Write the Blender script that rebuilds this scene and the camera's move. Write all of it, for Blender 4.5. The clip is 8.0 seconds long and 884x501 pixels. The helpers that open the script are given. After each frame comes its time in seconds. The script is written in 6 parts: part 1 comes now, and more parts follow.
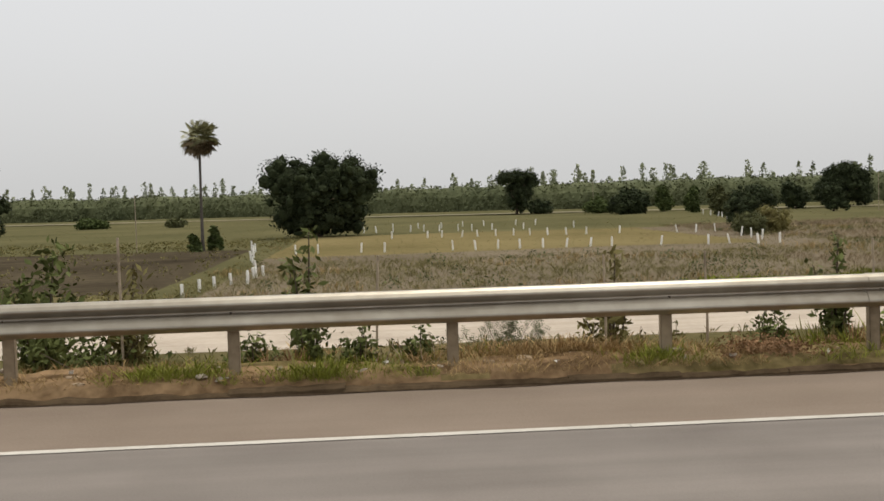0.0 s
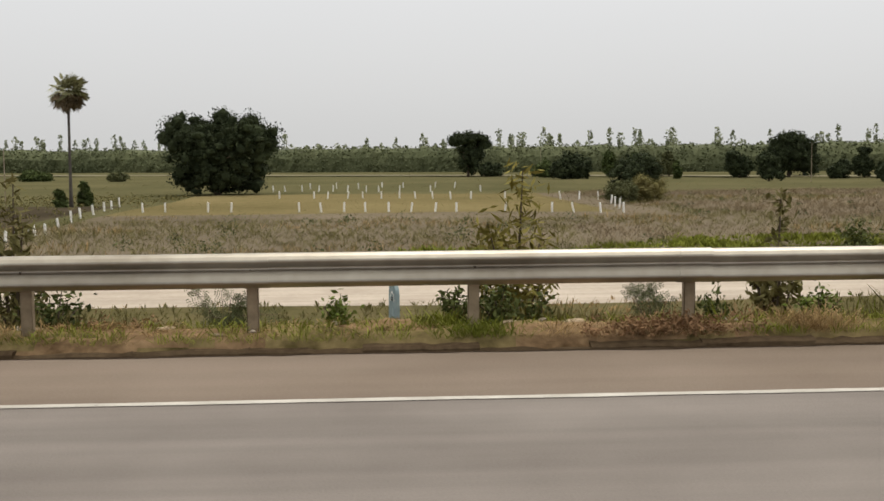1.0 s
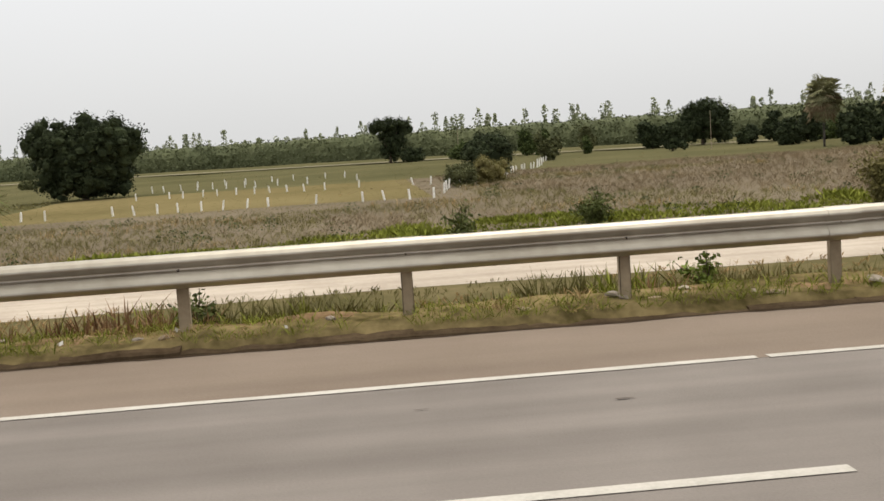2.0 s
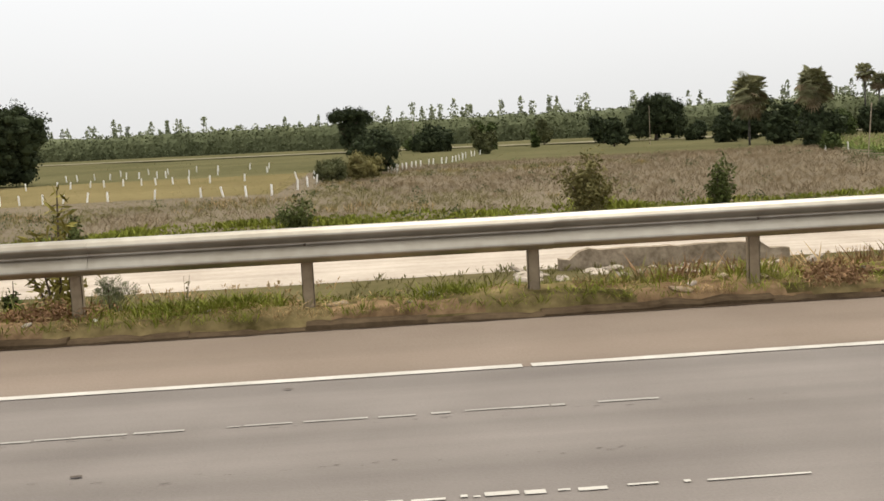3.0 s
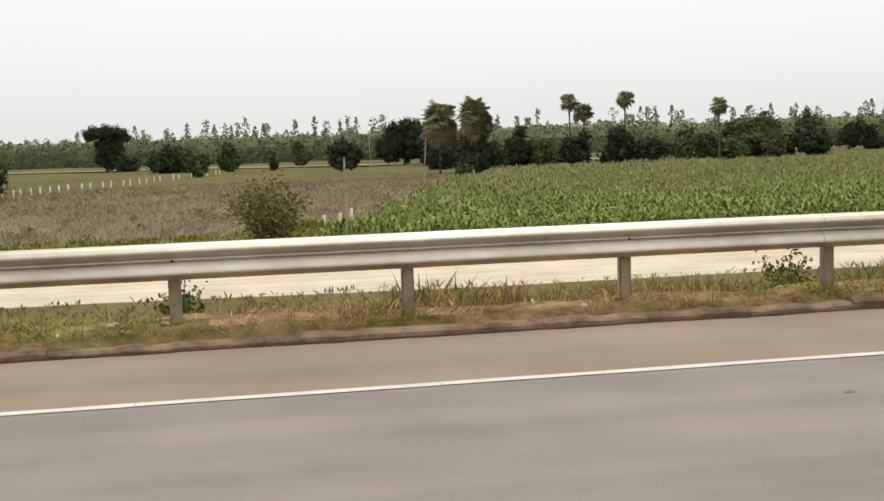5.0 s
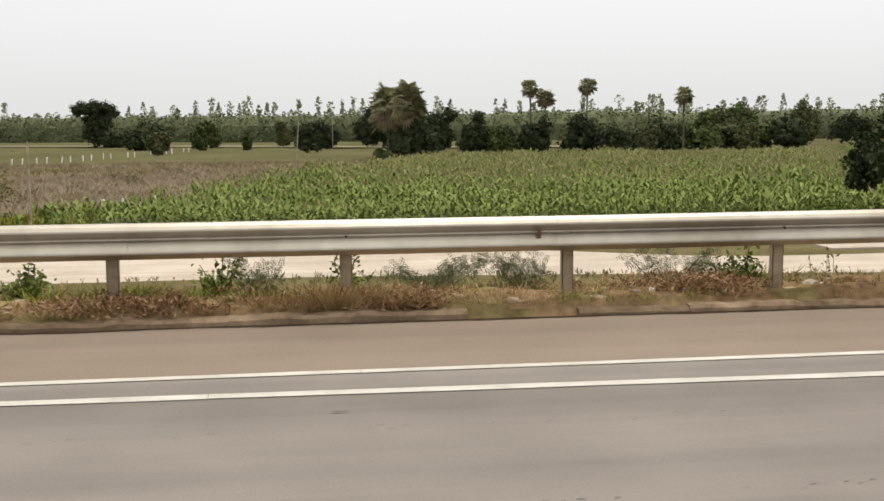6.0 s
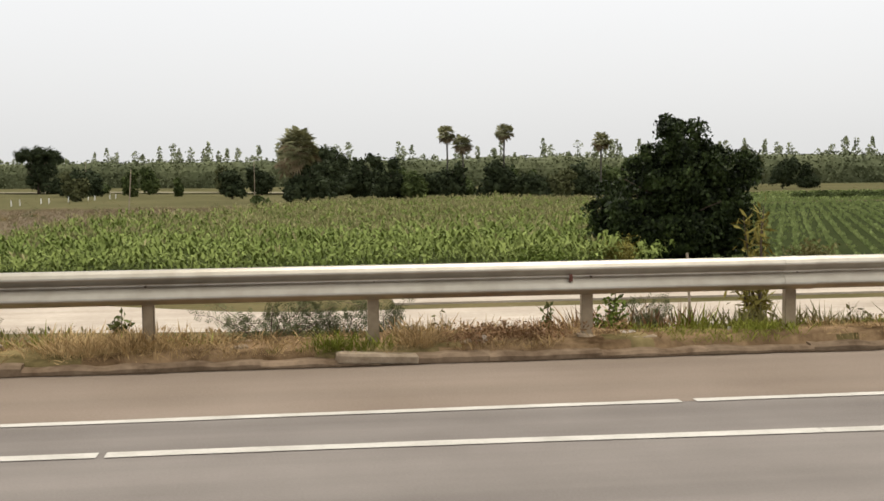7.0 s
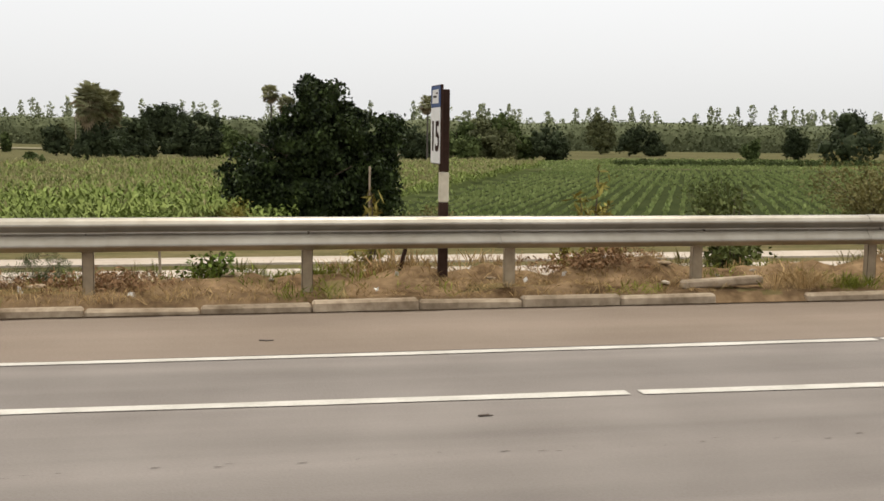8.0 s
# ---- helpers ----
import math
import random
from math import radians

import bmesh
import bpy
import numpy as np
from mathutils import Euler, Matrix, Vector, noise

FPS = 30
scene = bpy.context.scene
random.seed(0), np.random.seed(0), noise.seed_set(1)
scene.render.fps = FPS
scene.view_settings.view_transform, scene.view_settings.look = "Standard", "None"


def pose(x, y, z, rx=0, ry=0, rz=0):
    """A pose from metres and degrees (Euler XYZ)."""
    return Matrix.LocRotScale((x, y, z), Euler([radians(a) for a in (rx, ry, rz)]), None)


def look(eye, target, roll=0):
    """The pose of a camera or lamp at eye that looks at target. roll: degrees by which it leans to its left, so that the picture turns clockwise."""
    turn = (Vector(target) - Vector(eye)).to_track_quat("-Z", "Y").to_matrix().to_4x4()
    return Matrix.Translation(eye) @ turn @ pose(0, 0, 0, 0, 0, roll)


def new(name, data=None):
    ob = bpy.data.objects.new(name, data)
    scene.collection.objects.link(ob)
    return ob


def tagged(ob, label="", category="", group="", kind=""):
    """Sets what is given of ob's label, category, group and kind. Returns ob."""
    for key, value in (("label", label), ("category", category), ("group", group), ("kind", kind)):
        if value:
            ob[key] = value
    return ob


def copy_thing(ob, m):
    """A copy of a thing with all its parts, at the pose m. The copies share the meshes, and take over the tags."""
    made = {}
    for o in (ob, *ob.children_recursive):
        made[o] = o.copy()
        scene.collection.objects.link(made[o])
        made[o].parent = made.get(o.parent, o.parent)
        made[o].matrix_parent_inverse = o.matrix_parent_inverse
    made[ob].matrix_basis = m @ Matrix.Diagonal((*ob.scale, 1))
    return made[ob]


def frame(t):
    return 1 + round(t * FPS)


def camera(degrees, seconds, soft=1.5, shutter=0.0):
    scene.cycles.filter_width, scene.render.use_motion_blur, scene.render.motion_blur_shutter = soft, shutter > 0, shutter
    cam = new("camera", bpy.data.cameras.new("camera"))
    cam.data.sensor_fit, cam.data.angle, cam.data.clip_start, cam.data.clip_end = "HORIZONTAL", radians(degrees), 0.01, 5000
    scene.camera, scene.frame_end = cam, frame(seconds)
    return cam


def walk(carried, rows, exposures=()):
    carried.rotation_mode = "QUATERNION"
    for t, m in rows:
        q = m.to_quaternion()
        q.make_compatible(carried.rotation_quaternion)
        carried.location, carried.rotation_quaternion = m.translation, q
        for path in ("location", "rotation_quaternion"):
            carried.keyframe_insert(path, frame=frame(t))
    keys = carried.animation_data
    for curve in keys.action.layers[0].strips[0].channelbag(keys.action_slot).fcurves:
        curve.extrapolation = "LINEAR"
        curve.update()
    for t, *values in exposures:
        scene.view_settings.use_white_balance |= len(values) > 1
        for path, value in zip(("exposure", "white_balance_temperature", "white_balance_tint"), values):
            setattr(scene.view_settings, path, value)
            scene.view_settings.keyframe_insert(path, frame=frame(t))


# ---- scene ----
cam = camera(43.7, 8.0, soft=1.6)
# seconds, x, y, z, yaw, pitch, roll
PATH = [
    (0, -0.730, -0.192, 1.693, -3.72, -2.81, -1.78),
    (0.5, 8.201, -0.244, 1.732, -2.06, -5.21, -1.87),
    (1, 17.112, -0.060, 1.702, -3.46, -4.89, -0.41),
    (1.5, 26.071, -0.118, 1.730, -4.50, -2.16, -4.57),
    (1.7, 29.879, -0.071, 1.718, -4.67, -3.64, -4.21),
    (2.8, 50.825, 0.188, 1.652, -3.07, -7.05, -2.77),
    (3, 54.633, 0.235, 1.640, -3.32, -6.34, -2.97),
    (3.5, 63.523, 0.222, 1.684, -7.61, -3.89, -2.55),
    (4, 72.289, 0.336, 1.675, -12.73, -4.42, -2.67),
    (4.2, 75.824, 0.373, 1.653, -10.43, -5.01, -2.31),
    (4.3, 77.592, 0.391, 1.641, -10.57, -5.30, -2.05),
    (4.4, 79.359, 0.410, 1.630, -10.08, -5.42, -2.20),
    (4.5, 81.127, 0.428, 1.619, -8.41, -5.57, -2.23),
    (4.7, 84.920, 0.400, 1.626, -9.92, -5.65, -1.88),
    (5.8, 105.785, 0.243, 1.664, -8.25, -5.90, -0.82),
    (6, 109.578, 0.214, 1.671, -7.52, -6.56, -0.44),
    (6.5, 118.451, 0.138, 1.693, -6.71, -5.29, -0.58),
    (7, 127.328, -0.084, 1.707, -7.47, -4.24, -0.55),
    (7.5, 136.178, -0.304, 1.679, -9.11, -3.28, 1.32),
    (8, 145.049, -0.571, 1.665, -12.20, -6.17, 0.72),
]


def seat(x, y, z, yaw, pitch, roll):
    ya, pi = radians(yaw), radians(pitch)
    ahead = Vector((-math.sin(ya) * math.cos(pi), math.cos(ya) * math.cos(pi), math.sin(pi)))
    eye = Vector((x, y, z))
    return look(eye, eye + ahead * 2, roll)


walk(cam, [(t, seat(*p)) for t, *p in PATH],
     exposures=[(0.0, -0.30), (1.0, -0.25), (1.5, -0.27), (1.7, -0.2), (2.8, 0.13), (3.5, 0.12), (4.5, 0.13), (6.0, 0.06), (6.5, 0.09), (7.0, 0.02), (7.5, -0.15), (8.0, 0.08)])

# ---- sky and sun: bright overcast ----
world = bpy.data.worlds.new("overcast_sky")
scene.world = world
world.use_nodes = True
wn, wl = world.node_tree.nodes, world.node_tree.links
sky = wn.new("ShaderNodeTexSky")
sky.sky_type, sky.sun_disc = "NISHITA", False
sky.sun_elevation, sky.sun_rotation = radians(72), radians(37)
sky.air_density, sky.dust_density, sky.ozone_density = 1.0, 6.0, 1.0
grey = wn.new("ShaderNodeHueSaturation")
grey.inputs["Saturation"].default_value = 0.22
coord, split = wn.new("ShaderNodeTexCoord"), wn.new("ShaderNodeSeparateXYZ")
ramp = wn.new("ShaderNodeValToRGB")
ramp.color_ramp.elements[0].position, ramp.color_ramp.elements[0].color = 0.0, (1.00, 1.00, 0.99, 1)
ramp.color_ramp.elements[1].position, ramp.color_ramp.elements[1].color = 1.0, (1.83, 1.74, 1.52, 1)
mid_sky = ramp.color_ramp.elements.new(0.25)
mid_sky.color = (1.04, 1.045, 1.06, 1)
cloud = wn.new("ShaderNodeTexNoise")
cloud.inputs["Scale"].default_value, cloud.inputs["Detail"].default_value = 1.6, 3
cmap = wn.new("ShaderNodeMapRange")
cmap.inputs["To Min"].default_value, cmap.inputs["To Max"].default_value = 0.96, 1.04
mul = wn.new("ShaderNodeMix")
mul.data_type, mul.blend_type = "RGBA", "MULTIPLY"
mul.inputs[0].default_value = 1.0
bg_sky, bg_cloud, both = wn["Background"], wn.new("ShaderNodeBackground"), wn.new("ShaderNodeAddShader")
bg_sky.inputs["Strength"].default_value = 0.05
bg_cloud.inputs["Strength"].default_value = 0.72
wl.new(sky.outputs[0], grey.inputs["Color"])
wl.new(grey.outputs[0], bg_sky.inputs["Color"])
wl.new(coord.outputs["Generated"], split.inputs[0])
wl.new(coord.outputs["Generated"], cloud.inputs["Vector"])
wl.new(split.outputs["Z"], ramp.inputs["Fac"])
wl.new(cloud.outputs["Fac"], cmap.inputs["Value"])
wl.new(ramp.outputs[0], mul.inputs[6])
wl.new(cmap.outputs[0], mul.inputs[7])
wl.new(mul.outputs[2], bg_cloud.inputs["Color"])
wl.new(bg_sky.outputs[0], both.inputs[0])
wl.new(bg_cloud.outputs[0], both.inputs[1])
wl.new(both.outputs[0], wn["World Output"].inputs["Surface"])

sun = new("sun", bpy.data.lights.new("sun", "SUN"))
sun.data.energy, sun.data.angle, sun.data.color = 1.5, radians(22), (1.0, 0.92, 0.78)
sun.rotation_euler = Vector((0.18, 0.24, 0.95)).to_track_quat("Z", "Y").to_euler()


# ---- materials ----
def mat(name, low, high, scale=2.0, fine=25.0, rough=0.9, bump=0.3, metal=0.0, vary=0.0, spread=1.0, streak=0.0, shine=0.25):
    """Two scales of noise between two colours, a fine bump, and an optional shift for each piece."""
    m = bpy.data.materials.new(name)
    m.use_nodes = True
    n, l = m.node_tree.nodes, m.node_tree.links
    b = n["Principled BSDF"]
    b.inputs["Roughness"].default_value, b.inputs["Metallic"].default_value = rough, metal
    b.inputs["Specular IOR Level"].default_value = shine
    geo = n.new("ShaderNodeNewGeometry")
    one, two = n.new("ShaderNodeTexNoise"), n.new("ShaderNodeTexNoise")
    one.inputs["Scale"].default_value, one.inputs["Detail"].default_value = scale, 5
    two.inputs["Scale"].default_value, two.inputs["Detail"].default_value = fine, 4
    add = n.new("ShaderNodeMath")
    add.operation = "MULTIPLY_ADD"
    add.inputs[1].default_value = 0.5
    ma = n.new("ShaderNodeMapRange")
    ma.inputs["From Min"].default_value, ma.inputs["From Max"].default_value = 0.75 - 0.28 * spread, 0.75 + 0.28 * spread
    mix = n.new("ShaderNodeMix")
    mix.data_type = "RGBA"
    mix.inputs[6].default_value, mix.inputs[7].default_value = (*low, 1), (*high, 1)
    for tex in (one, two):
        l.new(geo.outputs["Position"], tex.inputs["Vector"])
    l.new(two.outputs["Fac"], add.inputs[0])
    l.new(one.outputs["Fac"], add.inputs[2])
    l.new(add.outputs[0], ma.inputs["Value"])
    l.new(ma.outputs[0], mix.inputs[0])
    out = mix.outputs[2]
    if streak:
        # long worn streaks in the direction of travel
        mp, st, sr, sm = n.new("ShaderNodeMapping"), n.new("ShaderNodeTexNoise"), n.new("ShaderNodeMapRange"), n.new("ShaderNodeMix")
        mp.inputs["Scale"].default_value = (0.06, 1.6, 1.6)
        st.inputs["Scale"].default_value, st.inputs["Detail"].default_value = 1.0, 4
        sr.inputs["From Min"].default_value, sr.inputs["From Max"].default_value = 0.35, 0.65
        sr.inputs["To Min"].default_value, sr.inputs["To Max"].default_value = 1 - streak, 1.0 + streak * 0.3
        sm.data_type, sm.blend_type = "RGBA", "MULTIPLY"
        sm.inputs[0].default_value = 1.0
        l.new(geo.outputs["Position"], mp.inputs["Vector"])
        l.new(mp.outputs[0], st.inputs["Vector"])
        l.new(st.outputs["Fac"], sr.inputs["Value"])
        l.new(out, sm.inputs[6])
        l.new(sr.outputs[0], sm.inputs[7])
        out = sm.outputs[2]
    if vary:
        hsv, vr = n.new("ShaderNodeHueSaturation"), n.new("ShaderNodeMapRange")
        vr.inputs["To Min"].default_value, vr.inputs["To Max"].default_value = 1 - vary, 1 + vary
        l.new(geo.outputs["Random Per Island"], vr.inputs["Value"])
        l.new(vr.outputs[0], hsv.inputs["Value"])
        l.new(out, hsv.inputs["Color"])
        out = hsv.outputs[0]
    l.new(out, b.inputs["Base Color"])
    if bump:
        bp = n.new("ShaderNodeBump")
        bp.inputs["Strength"].default_value, bp.inputs["Distance"].default_value = bump, 0.02
        l.new(two.outputs["Fac"], bp.inputs["Height"])
        l.new(bp.outputs[0], b.inputs["Normal"])
    return m


def piecewise(m, amount):
    """Shift a material's value a little for each object that bears it."""
    n, l = m.node_tree.nodes, m.node_tree.links
    b = n["Principled BSDF"]
    src = b.inputs["Base Color"].links[0].from_socket
    hsv, info, vr = n.new("ShaderNodeHueSaturation"), n.new("ShaderNodeObjectInfo"), n.new("ShaderNodeMapRange")
    vr.inputs["To Min"].default_value, vr.inputs["To Max"].default_value = 1 - amount, 1 + amount
    l.new(info.outputs["Random"], vr.inputs["Value"])
    l.new(vr.outputs[0], hsv.inputs["Value"])
    l.new(src, hsv.inputs["Color"])
    l.new(hsv.outputs[0], b.inputs["Base Color"])
    return m


ASPHALT = mat("asphalt", (0.170, 0.150, 0.136), (0.230, 0.205, 0.187), 0.9, 60, 0.85, 0.25, streak=0.2, shine=0.1)
SHOULDER = mat("dusty_asphalt", (0.180, 0.142, 0.112), (0.240, 0.194, 0.158), 0.6, 45, 0.92, 0.25, streak=0.1, shine=0.05)
PAINT = mat("worn_white_paint", (0.36, 0.335, 0.295), (0.56, 0.53, 0.485), 3.0, 40, 0.7, 0.15)
GHOST = mat("rubbed_out_paint", (0.26, 0.24, 0.22), (0.36, 0.34, 0.31), 3.0, 40, 0.85, 0.2)
VERGEGREEN = mat("weedy_verge_ground", (0.062, 0.050, 0.020), (0.245, 0.190, 0.092), 1.8, 9, 1.0, 0.9, shine=0.0, spread=0.7)
CONCRETE = piecewise(mat("kerb_concrete", (0.169, 0.124, 0.081), (0.520, 0.423, 0.312), 2.3, 12, 0.97, 0.8, shine=0.05), 0.12)
BROWNKERB = piecewise(mat("brown_stained_kerb", (0.085, 0.056, 0.035), (0.30, 0.22, 0.15), 2.6, 12, 0.97, 0.8, shine=0.0), 0.15)
# dirty old kerb, its colour darkened further for shadow on the ragged face
OLDKERB = piecewise(mat("grimy_shaded_kerb", (0.045, 0.031, 0.019), (0.125, 0.09, 0.056), 2.6, 14, 0.95, 0.6, shine=0.0), 0.1)
REDMARK = mat("faded_red_reflector", (0.085, 0.032, 0.022), (0.15, 0.06, 0.042), 8, 30, 0.6, 0.0)
GREYWALL = mat("stained_concrete", (0.130, 0.100, 0.070), (0.43, 0.36, 0.275), 1.9, 7, 0.97, 0.8, shine=0.0)
PALE = mat("pale_dusty_concrete", (0.37, 0.315, 0.26), (0.52, 0.455, 0.385), 0.35, 4, 0.95, 0.2, shine=0.0, streak=0.12)
STEEL = mat("galvanised_steel", (0.325, 0.290, 0.236), (0.52, 0.484, 0.420), 0.9, 7, 0.38, 0.05, metal=0.86, streak=0.3, shine=0.3)
POSTSTEEL = mat("dull_post_steel", (0.195, 0.151, 0.103), (0.375, 0.304, 0.212), 2.5, 14, 0.8, 0.2, shine=0.1)
BOLT = mat("rusty_bolt", (0.05, 0.04, 0.035), (0.12, 0.09, 0.07), 9, 40, 0.7, 0.2, metal=0.4)
EARTH = mat("dry_earth", (0.070, 0.043, 0.022), (0.29, 0.196, 0.112), 2.2, 11, 1.0, 0.9, shine=0.0, spread=0.8)
GRASSY = mat("grassy_ground", (0.07, 0.066, 0.028), (0.165, 0.135, 0.072), 0.25, 2.5, 1.0, 0.6, shine=0.0)
PLOUGHED = mat("ploughed_soil", (0.042, 0.034, 0.024), (0.105, 0.086, 0.058), 0.11, 0.9, 1.0, 0.8, shine=0.0, streak=0.35)
SCRUBLAND = mat("scrubland_soil", (0.125, 0.103, 0.073), (0.195, 0.162, 0.118), 0.05, 0.8, 1.0, 0.7, shine=0.0)
STRAW = mat("straw_field", (0.13, 0.108, 0.05), (0.21, 0.17, 0.085), 0.04, 0.8, 1.0, 0.5, shine=0.0)
MEADOW = mat("green_meadow", (0.075, 0.074, 0.036), (0.135, 0.122, 0.064), 0.03, 0.5, 1.0, 0.5, shine=0.0)
CREAMPAINT = mat("yellowed_white_paint", (0.5, 0.44, 0.34), (0.68, 0.62, 0.5), 6, 25, 0.8, 0.2)
WHITEPAINT = mat("whitewash", (0.74, 0.73, 0.70), (0.9, 0.89, 0.86), 2.0, 9, 0.85, 0.2)
BARK = mat("bark", (0.055, 0.042, 0.030), (0.13, 0.10, 0.075), 1.5, 12, 0.95, 0.8)
PALMBARK = mat("palm_bark", (0.05, 0.045, 0.04), (0.13, 0.115, 0.10), 1.2, 9, 0.95, 0.8)


def leaf(name, low, high, vary=0.2, scale=0.6, rough=0.7):
    return mat(name, low, high, scale, 8.0, rough, 0.0, vary=vary, shine=0.05)


LEAF_DARK = leaf("dark_foliage", (0.018, 0.025, 0.013), (0.050, 0.062, 0.030), 0.25)
# near-black noise patches put the shade of gaps between leaf clumps into the colour
LEAF_MANGO = mat("gap_shaded_mango_foliage", (0.006, 0.010, 0.004), (0.045, 0.064, 0.021), 0.8, 6.0, 0.5, 0.0, vary=0.5, shine=0.08, spread=0.5)
LEAF_MID = leaf("green_foliage", (0.034, 0.049, 0.017), (0.098, 0.122, 0.044), 0.35)
LEAF_WEED = leaf("weed_leaves", (0.045, 0.060, 0.018), (0.13, 0.148, 0.052), 0.4)
LEAF_DULL = leaf("dull_olive_foliage", (0.058, 0.064, 0.028), (0.12, 0.125, 0.06), 0.3)
LEAF_FRESH = leaf("fresh_foliage", (0.045, 0.072, 0.011), (0.158, 0.198, 0.046), 0.5)
# far-woods greens lightened: distance haze is mixed into both leaf colours
LEAF_GUM = leaf("hazed_eucalyptus_foliage", (0.161, 0.182, 0.108), (0.313, 0.330, 0.208), 0.18, 0.05)
LEAF_WOOD = leaf("hazed_woodland_foliage", (0.071, 0.084, 0.044), (0.126, 0.137, 0.071), 0.18, 0.03)
LEAF_PALM = leaf("palm_frond", (0.15, 0.155, 0.076), (0.34, 0.325, 0.185), 0.35)
LEAF_DEAD = leaf("dead_palm_frond", (0.143, 0.110, 0.066), (0.308, 0.242, 0.154), 0.25)
LEAF_OLIVE = leaf("olive_scrub", (0.106, 0.099, 0.037), (0.217, 0.189, 0.078), 0.18)
LEAF_YELLOW = leaf("yellowing_leaves", (0.13, 0.115, 0.025), (0.27, 0.23, 0.065), 0.35)
LEAF_CROP = leaf("maize_leaves", (0.104, 0.142, 0.032), (0.245, 0.288, 0.088), 0.22, 0.15)
LEAF_ROW = leaf("bean_leaves", (0.165, 0.215, 0.074), (0.290, 0.335, 0.128), 0.25, 0.1)
LEAF_SCRUB = leaf("dry_scrub", (0.168, 0.128, 0.080), (0.298, 0.236, 0.150), 0.15, 0.06)
LEAF_DRY = leaf("dry_grass", (0.185, 0.118, 0.050), (0.510, 0.368, 0.186), 0.35, 0.5, 0.85)
LEAF_GRASS = leaf("green_grass", (0.098, 0.116, 0.016), (0.270, 0.285, 0.055), 0.4, 0.3, 0.8)
TASSEL = leaf("maize_tassels", (0.22, 0.20, 0.095), (0.37, 0.335, 0.175), 0.25, 0.1)
LITTER = mat("pale_litter", (0.5, 0.48, 0.44), (0.8, 0.78, 0.74), 6, 30, 0.8, 0.0)
CLOD = piecewise(mat("pale_earth_clod", (0.20, 0.145, 0.09), (0.50, 0.40, 0.29), 3, 16, 1.0, 0.8, shine=0.0), 0.3)
STONE = piecewise(mat("pale_stone", (0.20, 0.16, 0.12), (0.48, 0.42, 0.35), 3, 20, 0.95, 0.6), 0.3)
BLACK = mat("black_paint", (0.03, 0.017, 0.013), (0.06, 0.036, 0.028), 5, 30, 0.85, 0.1, shine=0.04)
SIGNBLUE = mat("blue_sign_sheet", (0.012, 0.045, 0.16), (0.02, 0.065, 0.21), 5, 30, 0.5, 0.0)
SIGNWHITE = mat("white_sign_sheet", (0.66, 0.65, 0.62), (0.78, 0.77, 0.75), 3, 20, 0.5, 0.0)
PALEBLUE = mat("pale_blue_limewash", (0.16, 0.22, 0.24), (0.30, 0.38, 0.40), 3, 14, 0.9, 0.2)
STAKE = mat("weathered_stake", (0.192, 0.152, 0.112), (0.480, 0.400, 0.304), 3, 14, 0.95, 0.4)
TRACK = mat("pale_track", (0.173, 0.158, 0.101), (0.259, 0.238, 0.173), 0.05, 0.6, 1.0, 0.2, shine=0.0)
SEAM = mat("bitumen_seam", (0.075, 0.065, 0.058), (0.12, 0.105, 0.095), 3, 25, 0.9, 0.3, shine=0.1)
KERBFOOT = mat("dark_kerb_foot", (0.030, 0.021, 0.014), (0.075, 0.054, 0.037), 3, 25, 1.0, 0.4, shine=0.0)
CROPSOIL = mat("weedy_crop_soil", (0.052, 0.066, 0.024), (0.090, 0.106, 0.042), 0.3, 3, 1.0, 0.5, shine=0.0)
LEAF_RUST = leaf("rust_brown_weed", (0.14, 0.080, 0.042), (0.36, 0.225, 0.125), 0.35, 0.8, 0.85)
LEAF_GREY = leaf("grey_green_feathery_leaves", (0.092, 0.112, 0.056), (0.225, 0.245, 0.135), 0.35, 0.8)
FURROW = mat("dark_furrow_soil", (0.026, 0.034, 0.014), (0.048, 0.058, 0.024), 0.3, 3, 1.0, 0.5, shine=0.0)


# ---- building helpers ----
def link(name, verts, faces, material, parent=None, label="", smooth=False):
    me = bpy.data.meshes.new(name)
    me.from_pydata([tuple(v) for v in verts] if not isinstance(verts, np.ndarray) else verts.tolist(), [], faces)
    for one in material if isinstance(material, (list, tuple)) else (material,):
        me.materials.append(one)
    if smooth:
        me.polygons.foreach_set("use_smooth", [True] * len(me.polygons))
    ob = new(name, me)
    ob.parent = parent
    if label:
        ob["label"] = label
    return ob


def part(name, bm, material, parent=None, label="", smooth=False):
    me = bpy.data.meshes.new(name)
    bm.to_mesh(me)
    bm.free()
    me.materials.append(material)
    if smooth:
        me.polygons.foreach_set("use_smooth", [True] * len(me.polygons))
    ob = new(name, me)
    ob.parent = parent
    if label:
        ob["label"] = label
    return ob


def empty(name, place=(0, 0, 0)):
    ob = new(name)
    ob.location = place
    return ob


def box(bm, lo, hi, bevel=0.0):
    made = bmesh.ops.create_cube(bm, size=1, matrix=Matrix.LocRotScale((Vector(lo) + Vector(hi)) / 2, None, Vector(hi) - Vector(lo)))
    if bevel:
        edges = list({e for v in made["verts"] for e in v.link_edges})
        bmesh.ops.bevel(bm, geom=edges, offset=bevel, segments=1, affect="EDGES")


